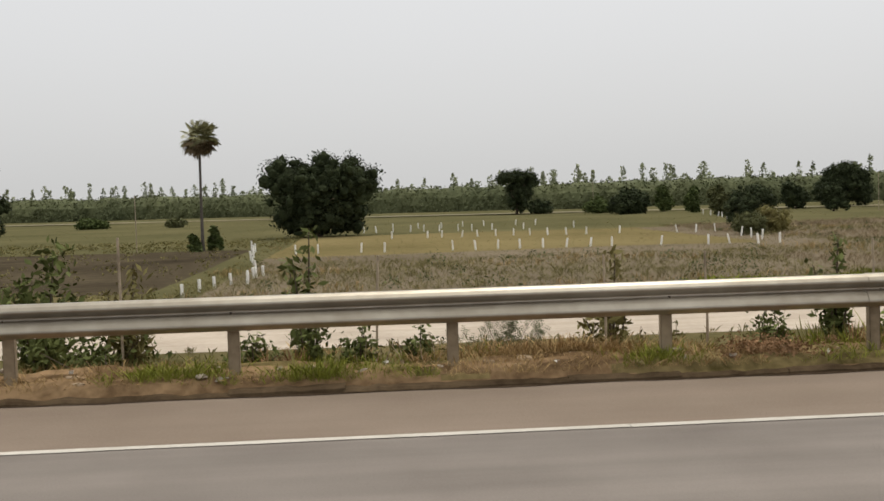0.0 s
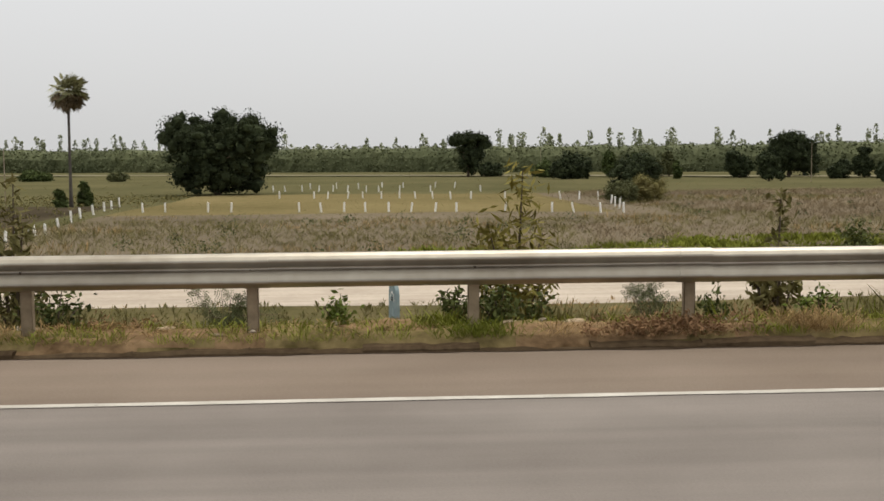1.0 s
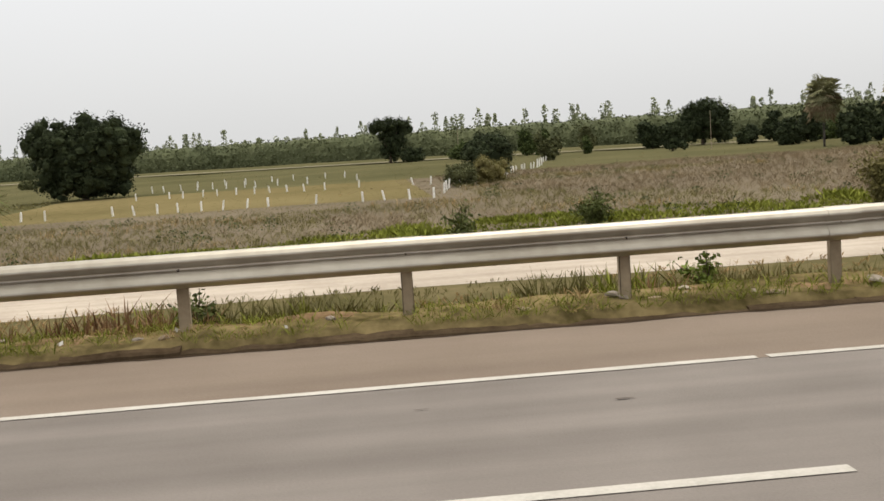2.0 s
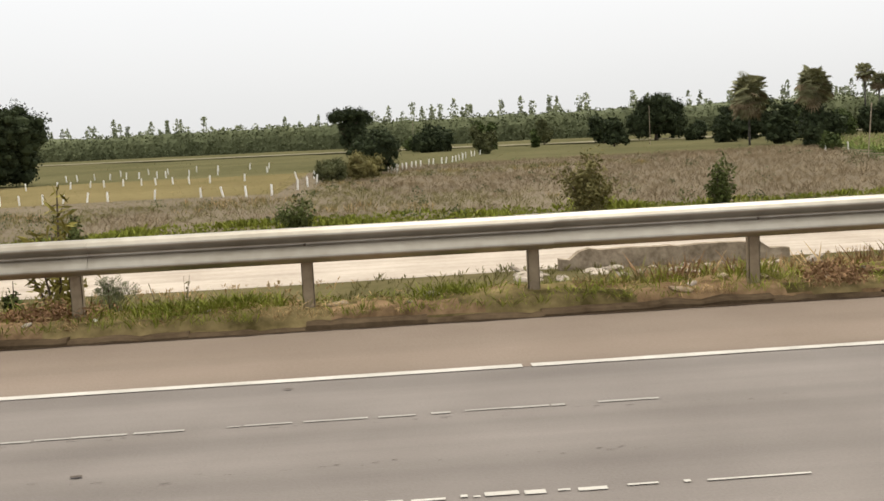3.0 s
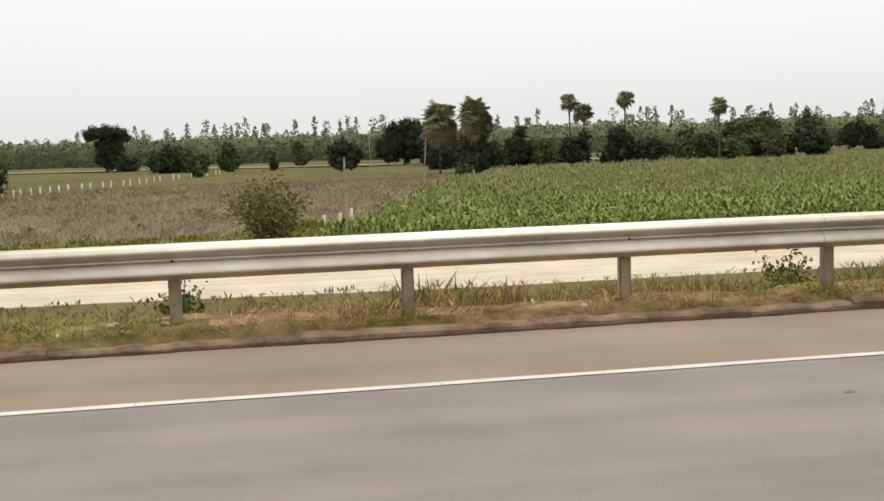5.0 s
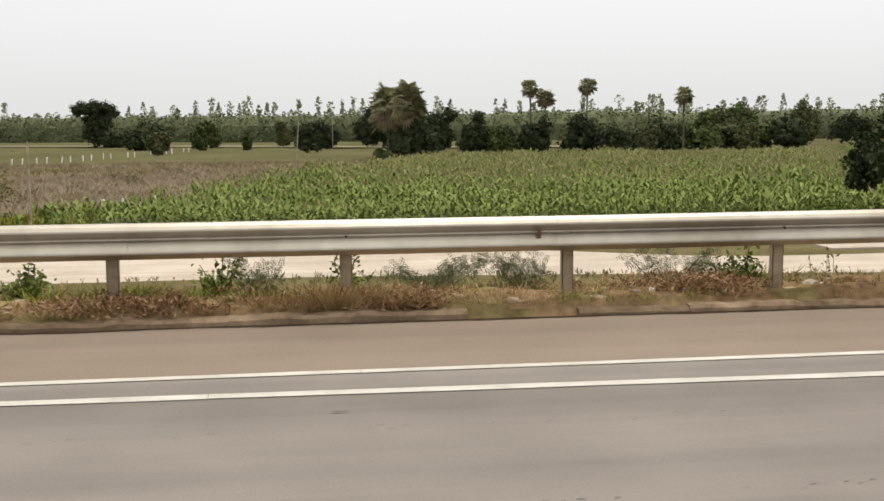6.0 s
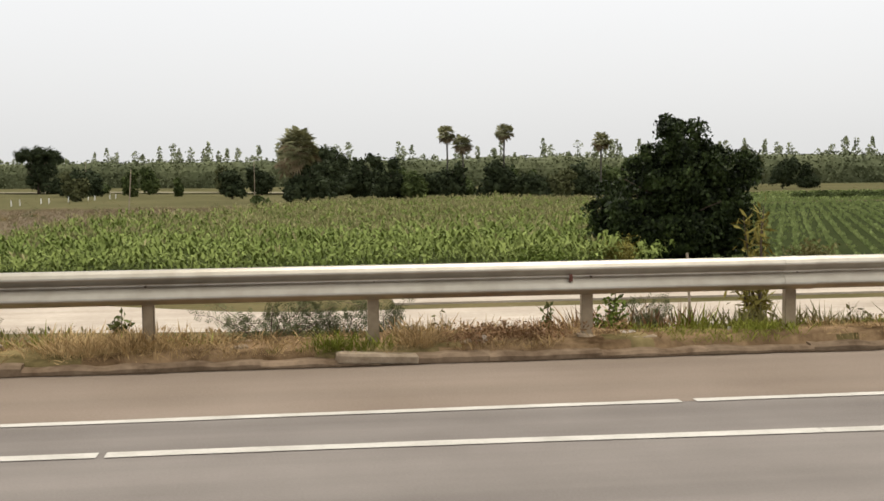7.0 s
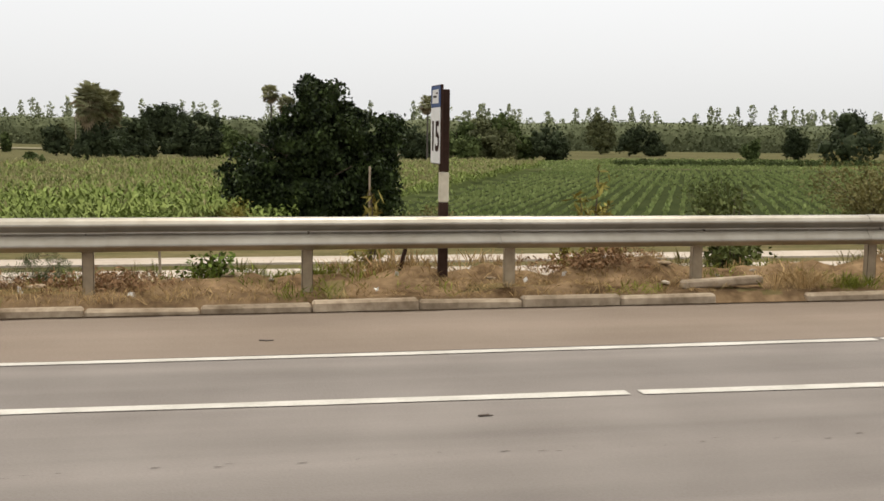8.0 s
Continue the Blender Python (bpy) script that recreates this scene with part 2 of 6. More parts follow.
def rod(bm, a, b, r0, r1, sides=6, cap=True):
    a, b = Vector(a), Vector(b)
    turn = (b - a).to_track_quat("Z", "Y").to_matrix()
    rings = []
    for at, r in ((a, r0), (b, r1)):
        rings.append([bm.verts.new(at + turn @ Vector((r * math.cos(k * math.tau / sides), r * math.sin(k * math.tau / sides), 0))) for k in range(sides)])
    for k in range(sides):
        bm.faces.new((rings[0][k], rings[0][(k + 1) % sides], rings[1][(k + 1) % sides], rings[1][k]))
    if cap:
        bm.faces.new(rings[0][::-1])
        bm.faces.new(rings[1])


def stem(bm, points, radii, sides=7):
    """A bent, tapering trunk through the points."""
    rings = []
    for k, (p, r) in enumerate(zip(points, radii)):
        q = Vector(points[min(k + 1, len(points) - 1)]) - Vector(points[max(k - 1, 0)])
        turn = q.to_track_quat("Z", "Y").to_matrix()
        rings.append([bm.verts.new(Vector(p) + turn @ Vector((r * math.cos(j * math.tau / sides), r * math.sin(j * math.tau / sides), 0))) for j in range(sides)])
    for low, up in zip(rings, rings[1:]):
        for j in range(sides):
            bm.faces.new((low[j], low[(j + 1) % sides], up[(j + 1) % sides], up[j]))
    bm.faces.new(rings[0][::-1])
    bm.faces.new(rings[-1])


def leaf_quads(rng, centres, size, droop=0.0, narrow=0.5):
    """One bent leaf (two triangles over a spine) at each centre."""
    n = len(centres)
    way = rng.normal(size=(n, 3))
    way[:, 2] = way[:, 2] * 0.7 - droop
    way /= np.linalg.norm(way, axis=1)[:, None]
    side = np.cross(way, rng.normal(size=(n, 3)))
    side /= np.linalg.norm(side, axis=1)[:, None] + 1e-9
    s = (size * rng.uniform(0.6, 1.4, n))[:, None]
    a, c = centres - way * s * 0.5, centres + way * s * 0.5
    b, d = centres + side * s * narrow * 0.5, centres - side * s * narrow * 0.5
    verts = np.stack([a, b, c, d], 1).reshape(-1, 3)
    faces = (np.arange(n)[:, None] * 4 + np.array([0, 1, 2, 3])).tolist()
    return verts, faces


def ground_z(x, y):
    """Height of the land: bank top beside the road, slope, flat strip with the side road, fields."""
    ys = [9.0, 9.5, 9.65, 10.35, 13.0, 18.0, 46.0, 50.0, 450.0, 3000.0]
    zs = [-0.4, -0.1, 0.05, 0.05, -1.25, -3.52, -3.52, -4.3, -5.2, -6.0]
    return np.interp(y, ys, zs)


def verge_top(x, y):
    """Height of the bank top, with the spoil heaped along it past the sign."""
    z = np.interp(y, [9.5, 9.7, 10.3, 10.5, 13.0, 18], [0.085, 0.12, 0.11, 0.02, -1.22, -3.5])
    heap = np.interp(x, [-14, -6, -2, 3, 56, 60, 68, 72, 142, 147, 160, 172], [0.0, 0.10, 0.10, 0.0, 0.0, 0.14, 0.14, 0.0, 0.0, 0.34, 0.40, 0.36])
    wave = 0.7 + 0.2 * np.sin(x * 1.9) * np.sin(x * 0.63 + 1.0) + 0.16 * np.sin(x * 5.3 + 3 * np.sin(x * 0.9)) + 0.08 * np.sin(x * 13.1)
    return z + heap * wave * np.exp(-((y - 10.62) / 0.42) ** 2)


# ---- the land, one sheet to the horizon ----
def build_ground():
    xs = np.unique(np.concatenate([np.linspace(-3000, -400, 14), np.linspace(-400, -60, 35), np.arange(-60, 261, 4.0), np.linspace(260, 700, 45), np.linspace(700, 3000, 12)]))
    ys = np.unique(np.concatenate([np.linspace(-3000, -60, 10), np.arange(-60, 9, 6.0), [9.0, 9.5, 9.65, 10.35, 11.5, 13, 15.5], np.arange(18, 60, 2.0), np.arange(60, 300, 4.0), np.arange(300, 620, 12.0), np.linspace(620, 3000, 20)]))
    verts, faces, slots = [], [], []
    for y in ys:
        for x in xs:
            z = float(ground_z(x, y))
            if y > 46:
                z += 0.25 * noise.noise(Vector((x * 0.03, y * 0.03, 0))) + 0.08 * noise.noise(Vector((x * 0.15, y * 0.15, 4)))
            if y < 9:
                z = -0.4
            verts.append((x, y, z))
    w = len(xs)
    for j in range(len(ys) - 1):
        for i in range(w - 1):
            faces.append((j * w + i, j * w + i + 1, (j + 1) * w + i + 1, (j + 1) * w + i))
            x, y = (xs[i] + xs[i + 1]) / 2, (ys[j] + ys[j + 1]) / 2
            edge = 96 + (y - 66) * 0.31
            if y < 18:
                s = 0
            elif y < 60:
                s = 1
            elif x < -14 and y < 150:
                s = 2 if y > 76 else 1
            elif y > 185:
                s = 6 if x > 170 + (y - 185) and y < 262 else 5
            elif -12 < x < 44 and 118 < y:
                s = 4
            elif x < edge:
                s = 3 if x > -14 else 5
            else:
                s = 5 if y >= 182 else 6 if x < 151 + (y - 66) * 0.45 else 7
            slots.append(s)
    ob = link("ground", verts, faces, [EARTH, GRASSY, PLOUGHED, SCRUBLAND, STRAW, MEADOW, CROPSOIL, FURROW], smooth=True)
    ob.data.polygons.foreach_set("material_index", slots)
    tagged(ob, "flat farmland with scrub, ploughed soil and green fields", "ground", kind="structure")


build_ground()


# ---- the highway ----
def strip(bm, xs, y0, y1, z):
    """A flat band along x; y0 and y1 are functions of x."""
    low = [bm.verts.new((x, y0(x), z)) for x in xs]
    up = [bm.verts.new((x, y1(x), z)) for x in xs]
    for k in range(len(xs) - 1):
        bm.faces.new((low[k], low[k + 1], up[k + 1], up[k]))


def build_road():
    bm = bmesh.new()
    box(bm, (-600, -9, -0.35), (800, 7.55, 0.0))
    road = part("road", bm, ASPHALT)
    tagged(road, "grey worn asphalt highway with tyre-dark wheel tracks", "road", kind="structure")
    bm = bmesh.new()
    box(bm, (-600, 7.55, -0.35), (800, 9.42, 0.002))
    tagged(part("shoulder", bm, SHOULDER), "brownish dusty asphalt shoulder beside the kerb", "road", kind="structure")
    rng = np.random.default_rng(5)

    def line(label, centre, width, x0, x1, gaps=0.04):
        bm = bmesh.new()
        x = x0
        while x < x1:
            n = rng.uniform(2.0, 7.0)
            xs = np.arange(x, min(x + n, x1) + 0.01, 0.5)
            if len(xs) > 1:
                jig = rng.normal(0, 0.004, len(xs) + 2)
                strip(bm, list(xs), lambda v: centre(v) - width / 2 + jig[int((v - x) / 0.5)], lambda v: centre(v) + width / 2 + jig[int((v - x) / 0.5) + 1], 0.006)
            x = xs[-1] + (rng.uniform(0.03, 0.12) if rng.random() < 0.5 else 0.004)
        tagged(part("road_marking", bm, PAINT), label, "road marking", kind="structure")

    line("continuous white edge line with worn gaps", lambda v: float(np.interp(v, [-30, 128, 138, 147, 190], [7.57, 7.57, 7.53, 7.44, 7.40])), 0.10, -30, 190)
    line("white taper line drifting away from the edge line", lambda v: float(np.interp(v, [95, 107.8, 110.5, 119.2, 128.2, 137.3, 146.5, 160, 190], [7.45, 7.04, 6.99, 6.81, 6.62, 6.30, 6.03, 5.6, 4.6])), 0.12, 96, 190)
    bm = bmesh.new()
    for k in range(-3, 6):
        x, end = 6.88 + k * 9.33, 9.88 + k * 9.33
        while x < end - 0.05:
            # the later dashes are scuffed into fragments, whole only at their far ends
            n = end - x if k < 4 or x > end - 0.5 else min(rng.uniform(0.03, 0.16), end - x)
            y0, y1 = (4.935, 5.045) if k < 4 else (4.955, 5.01) if x > end - 0.4 else (4.966 + rng.normal(0, 0.010), 4.998 + rng.normal(0, 0.010))
            strip(bm, [x, x + n], lambda v: y0, lambda v: y1, 0.006)
            x += n + (0 if k < 4 else rng.uniform(0.02, 0.12))
    tagged(part("lane_dashes", bm, PAINT), "dashed white lane line", "road marking", kind="structure")
    # a ghost of an older line, almost rubbed away
    bm = bmesh.new()
    x = 49.0
    while x < 56.0:
        n = rng.uniform(0.05, 0.4)
        y = 6.43 + 0.01 * (x - 51) + rng.normal(0, 0.006)
        h = rng.uniform(0.010, 0.024)
        strip(bm, [x, x + n], lambda v: y - h, lambda v: y + h, 0.005)
        x += n + rng.exponential(0.05)
    tagged(part("worn_line", bm, GHOST), "almost rubbed-out pale line on the asphalt", "road marking", kind="structure")
    # bitumen seams and rough dark streaks where the surface has worn
    bm = bmesh.new()
    for x0, x1, y0, drift in ((46.0, 57.0, 6.38, 0.0), (44.0, 56.0, 5.55, 0.0), (106.0, 117.0, 6.12, 0.01), (109.0, 119.0, 4.85, 0.0), (120.0, 150.0, 4.86, 0.0)):
        x = x0
        while x < x1:
            n = rng.uniform(0.02, 0.07)
            y = y0 + drift * (x - x0) + 0.06 * noise.noise(Vector((x * 0.9, y0, 0))) + rng.normal(0, 0.03)
            h = rng.uniform(0.002, 0.006)
            bm.faces.new([bm.verts.new(p) for p in ((x, y - h, 0.004), (x + n * 0.5, y - h * 0.4, 0.004), (x + n, y, 0.004), (x + n * 0.6, y + h, 0.004), (x + n * 0.1, y + h * 0.5, 0.004))])
            x += n + rng.exponential(0.14)
    tagged(part("asphalt_seams", bm, SEAM), "short dark broken seams in the worn asphalt", "crack", kind="stuff")
    # dark repair and tyre marks
    bm = bmesh.new()
    for k in range(46):
        x, y = rng.uniform(-6, 160), rng.uniform(3.2, 9.1)
        lx, ly = rng.uniform(0.02, 0.09), rng.uniform(0.006, 0.018)
        pts = [bm.verts.new((x + lx * math.cos(a) * rng.uniform(0.6, 1.2), y + ly * math.sin(a) * rng.uniform(0.5, 1.3), 0.009)) for a in np.linspace(0, math.tau, 9)[:-1]]
        bm.faces.new(pts)
    tagged(part("road_debris", bm, BOLT), "small dark scraps and tar spots on the asphalt", "debris", kind="stuff")
    # thin dark strip with a ragged edge, laid on the shoulder along the kerb
    bm = bmesh.new()
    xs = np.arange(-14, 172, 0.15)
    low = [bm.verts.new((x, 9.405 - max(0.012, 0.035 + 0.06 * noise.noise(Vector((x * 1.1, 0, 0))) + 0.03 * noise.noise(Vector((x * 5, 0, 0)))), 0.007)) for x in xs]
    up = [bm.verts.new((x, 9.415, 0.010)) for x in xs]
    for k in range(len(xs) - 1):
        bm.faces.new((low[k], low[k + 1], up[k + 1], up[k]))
    tagged(part("kerb_foot_strip", bm, KERBFOOT), "dark ragged line at the foot of the kerb", "silt", kind="stuff")
    # the other carriageway, behind the camera
    bm = bmesh.new()
    box(bm, (-600, -24, -0.35), (800, -13, 0.0))
    tagged(part("far_carriageway", bm, ASPHALT), "grey asphalt opposite carriageway", "road", kind="structure")


build_road()


def build_service_road():
    bm = bmesh.new()
    xs = list(np.arange(-300, 500, 2.5))
    far = lambda v: 45.0 if v < 118 else 45.0 - min(1, (v - 118) / 8) * 4.4
    near = lambda v: float(np.interp(v, [-300, 95, 120, 132, 500], [38.6, 38.6, 36.8, 35.0, 35.0])) + 0.5 * math.sin(v * 0.21) * math.sin(v * 0.05)
    strip(bm, xs, near, far, -3.51)
    tagged(part("service_road", bm, PALE), "pale dusty concrete service road below the bank", "road", kind="structure")
    bm = bmesh.new()
    box(bm, (131, 42.0, -3.6), (500, 44.0, -3.44))
    tagged(part("drain_cover", bm, PALE), "pale concrete strip along the far side of the service road", "pavement", kind="structure")


build_service_road()


# how green the verge is along the road
VERGE_X = [-14, 3, 7.2, 8, 20, 56, 60, 76, 80, 86, 92, 104, 111, 140, 170]
VERGE_GREEN = [-0.08, -0.10, -0.14, 0.10, 0.26, 0.34, -0.18, -0.16, 0.20, 0.05, -0.05, 0.14, -0.08, -0.10, -0.22]


def build_verge():
    """The earthen bank top between kerb and slope, lumpy and littered."""
    xs = np.arange(-14, 172, 0.22)
    ys = [9.43, 9.53, 9.57, 9.63, 9.72, 9.85, 10.0, 10.15, 10.3, 10.45, 10.6, 10.75, 10.95, 11.2, 11.6, 13.0]
    verts = []
    for y in ys:
        for x in xs:
            base = float(verge_top(x, y)) + 0.005
            lump = 0.05 * noise.noise(Vector((x * 1.3, y * 2.0, 0))) + 0.03 * noise.noise(Vector((x * 4, y * 5, 3))) + 0.09 * max(0, noise.noise(Vector((x * 0.35, y * 0.6, 9))))
            spill = float(np.interp(x, [-14, 70, 84, 172], [1, 1, 0, 0])) * (0.8 * noise.noise(Vector((x * 0.9, 1, 6))) - 0.2 + 0.4 * noise.noise(Vector((x * 3.5, 2, 6))))
            if y < 9.45:
                z = -0.03
            elif y < 9.55:
                z = 0.062 + 0.02 * max(-1, min(1, spill))
            else:
                z = base + (lump if y > 9.55 else lump * 0.4) + (0.02 * spill if y < 9.7 else 0)
            verts.append((x, y, z))
    w = len(xs)
    faces = [(j * w + i, j * w + i + 1, (j + 1) * w + i + 1, (j + 1) * w + i) for j in range(len(ys) - 1) for i in range(w - 1)]
    ob = link("verge", verts, faces, [EARTH, VERGEGREEN], smooth=True)
    weedy = []
    for j in range(len(ys) - 1):
        for i in range(w - 1):
            x, y = xs[i], ys[j]
            n = noise.noise(Vector((x * 0.5, y * 1.4, 40))) + 0.5 * noise.noise(Vector((x * 1.7, y * 3, 41)))
            weedy.append(1 if n + float(np.interp(x, VERGE_X, VERGE_GREEN)) + (0.25 if y > 10.5 else 0) > 0.12 else 0)
    ob.data.polygons.foreach_set("material_index", weedy)
    tagged(ob, "dry lumpy earth verge under the guardrail", "verge", kind="structure")


build_verge()


# ---- guardrail ----
def beam_profile():
    """Corrugated two-wave section, y towards the road is negative, z from the lower edge."""
    pts = [(0.004, 0.0), (-0.018, 0.006), (-0.074, 0.040), (-0.085, 0.050), (-0.088, 0.062), (-0.085, 0.076), (-0.066, 0.110), (-0.034, 0.150), (-0.014, 0.168), (-0.010, 0.178),
           (-0.012, 0.186), (-0.026, 0.196), (-0.070, 0.222), (-0.083, 0.232), (-0.088, 0.244), (-0.085, 0.258), (-0.060, 0.286), (-0.024, 0.306), (0.0, 0.312)]
    return pts


def build_guardrail():
    prof = beam_profile()
    back = [(y + 0.006, z) for y, z in prof][::-1]
    loop = prof + back

    def beam(bm, x0, x1, out):
        n = len(loop)
        a = [bm.verts.new((x0, y - out, z)) for y, z in loop]
        b = [bm.verts.new((x1, y - out, z)) for y, z in loop]
        for k in range(n):
            bm.faces.new((a[k], b[k], b[(k + 1) % n], a[(k + 1) % n]))
        m = len(prof)
        for ring, flip in ((a, False), (b, True)):
            for k in range(m - 1):
                f = (ring[k], ring[k + 1], ring[n - 2 - k], ring[n - 1 - k])
                bm.faces.new(f[::-1] if flip else f)

    base = empty("guardrail_panel", (0, 9.78, 0.54))
    bm = bmesh.new()
    beam(bm, -0.16, 4.0, 0.0)
    part("beam", bm, STEEL, base)
    bm = bmesh.new()
    beam(bm, 3.86, 4.16, 0.007)
    part("splice_plate", bm, STEEL, base)
    for x in (0.0, 2.0):
        bm = bmesh.new()
        # channel-section post: web and two flanges
        box(bm, (x - 0.052, 0.10, -0.72), (x + 0.052, 0.107, 0.30))
        box(bm, (x - 0.052, 0.10, -0.72), (x - 0.045, 0.175, 0.30))
        box(bm, (x + 0.045, 0.10, -0.72), (x + 0.052, 0.175, 0.30))
        post = part("post", bm, POSTSTEEL, base)
        bm = bmesh.new()
        box(bm, (x - 0.05, 0.008, 0.02), (x + 0.05, 0.099, 0.29), 0.006)
        part("spacer_block", bm, POSTSTEEL, base)
        bm = bmesh.new()
        rod(bm, (x, -0.016, 0.156), (x, 0.02, 0.156), 0.020, 0.020, 8)
        rod(bm, (x, -0.030, 0.156), (x, -0.016, 0.156), 0.012, 0.013, 6)
        part("bolt", bm, BOLT, base)
    tagged(base, "galvanised corrugated steel guardrail panel on short posts", "guardrail", "guardrail along the verge")
    rng = np.random.default_rng(2)
    first = True
    for k in range(-4, 43):
        m = pose(4.0 * k, 9.78 + rng.normal(0, 0.003), 0.54 + rng.normal(0, 0.002), rng.normal(0, 0.2), rng.normal(0, 0.03), rng.normal(0, 0.03))
        if first:
            base.matrix_basis = m
            first = False
        else:
            copy_thing(base, m)


build_guardrail()


# ---- trees ----
def crown_lumps(rng, lobes, lump, leaves, size, droop, floor, narrow=0.6, core=0.5, bias=0.4, sparse=1.0):
    """A crown as real trees carry it: leafy billows crowded over each lobe, with a dense heart inside."""
    bm = bmesh.new()
    centres, radii = [], []
    for c, r in lobes:
        off = Vector(rng.uniform(0, 50, 3))
        made = bmesh.ops.create_icosphere(bm, subdivisions=2, radius=1)
        for q in made["verts"]:
            d = (0.64 if sparse < 1.5 else 0.60 if sparse < 1.8 else 0.36) * (1 + 0.25 * noise.noise(q.co * 2.3 + off))
            q.co = Vector((q.co.x * r[0] * d + c[0], q.co.y * r[1] * d + c[1], max(floor, q.co.z * r[2] * d + c[2])))
        area = (r[0] * r[1] + r[0] * r[2] + r[1] * r[2]) / 3 * 4 * math.pi
        n = max(6, int(area / (lump * lump * 1.9 * sparse)))
        for k in range(n):
            d = rng.normal(size=3)
            d /= np.linalg.norm(d)
            p = np.array(c) + d * np.array(r) * rng.uniform(0.66, 1.0)
            if p[2] < floor + lump * 0.3:
                p[2] = floor + lump * rng.uniform(0.2, 0.9)
            centres.append(p)
            radii.append(lump * rng.uniform(0.35, 1.0) ** 0.8 * 1.35)
    for p, q in zip(centres, radii):
        off = Vector(rng.uniform(0, 50, 3))
        sx, sy, sz = rng.uniform(0.65, 1.4, 3)
        made = bmesh.ops.create_icosphere(bm, subdivisions=1, radius=1)
        for w in made["verts"]:
            w.co = Vector((w.co.x * sx, w.co.y * sy, w.co.z * sz)) * q * core * (1 + 0.5 * noise.noise(w.co * 1.7 + off)) + Vector(p)
            w.co.z = max(w.co.z, floor)
    bm.verts.index_update()
    v0 = np.array([q.co[:] for q in bm.verts])
    f0 = [tuple(q.index for q in face.verts) for face in bm.faces]
    bm.free()
    radii = np.array(radii)
    owner = rng.choice(len(centres), leaves, p=radii ** 2 / (radii ** 2).sum())
    d = rng.normal(size=(leaves, 3))
    d[:, 2] = d[:, 2] * 0.8 + bias
    d /= np.linalg.norm(d, axis=1)[:, None]
    pts = np.array(centres)[owner] + d * (radii[owner] * rng.uniform(0.35, 1.0, leaves) ** 0.6 * np.where(rng.random(leaves) < 0.02, 1.3, 1.04))[:, None]
    pts = pts[pts[:, 2] > floor]
    v1, f1 = leaf_quads(rng, pts, size, droop, narrow)
    k = len(v0)
    return np.concatenate([v0, v1]), f0 + [tuple(i + k for i in q) for q in f1]


def build_tree(name, label, x, y, base, top, width, material, seed, leaves=5000, size=0.5, trunk=0.25, low=0.12, depth=None, flat=1.0, clump=0.16, droop=0.25, lobes=1, shape=None, core=0.5, bias=0.4, sparse=1.0):
    """Tapered trunk, limbs and a crown of many small leaves in clumps."""
    rng = np.random.default_rng(seed)
    high = top - base
    tree = empty(name, (x, y, base))
    tagged(tree, label, "shrub" if "shrub" in name or "bush" in name else "tree")
    z0 = high * low
    rz = (high - z0) / 2
    mid = z0 + rz
    bm = bmesh.new()
    lean = rng.normal(0, 0.03 * high, 2)
    pts = [(lean[0] * f * f, lean[1] * f * f, high * 0.75 * f) for f in (0, 0.15, 0.4, 0.7, 1.0)]
    pts[0] = (0, 0, -0.25)
    stem(bm, pts, [trunk * 1.5, trunk, trunk * 0.85, trunk * 0.55, trunk * 0.2])
    for k in range(7):
        a, f = rng.uniform(0, math.tau), rng.uniform(0.25, 0.6)
        p = Vector((lean[0] * f * f, lean[1] * f * f, high * 0.75 * f))
        reach = width * 0.33 * rng.uniform(0.7, 1.1)
        q = p + Vector((math.cos(a) * reach, math.sin(a) * reach, high * rng.uniform(0.1, 0.3)))
        m = p.lerp(q, 0.5) + Vector((0, 0, 0.04 * high))
        stem(bm, [p, m, q], [trunk * 0.45, trunk * 0.3, trunk * 0.1], 5)
    part("trunk", bm, BARK, tree, "rough brown trunk with limbs", True)
    if not shape:
        shape = []
        if lobes == 1:
            shape.append(((lean[0] * 0.5, lean[1] * 0.5, mid), (width * 0.46, (depth or width) * 0.46, rz * 0.92 * flat)))
        for k in range(lobes if lobes > 1 else 0):
            f = rng.uniform(0.5, 0.78)
            ox = (k + 0.5) / lobes * width * (1 - f) * 1.3 - width * (1 - f) * 0.65
            oz = rng.uniform(-0.3, 0.2) * rz if k != lobes // 2 else rz * (1 - f) * 0.9
            shape.append(((ox, rng.normal(0, 0.08) * width, mid + oz), (width / 2 * f, (depth or width) / 2 * f, rz * f * flat)))
    v, f = crown_lumps(rng, shape, clump * width, leaves, size, droop, 0.03 * high, core=core, bias=bias, sparse=sparse)
    link("crown", v, f, material, tree, "dense uneven leafy crown")
    return tree


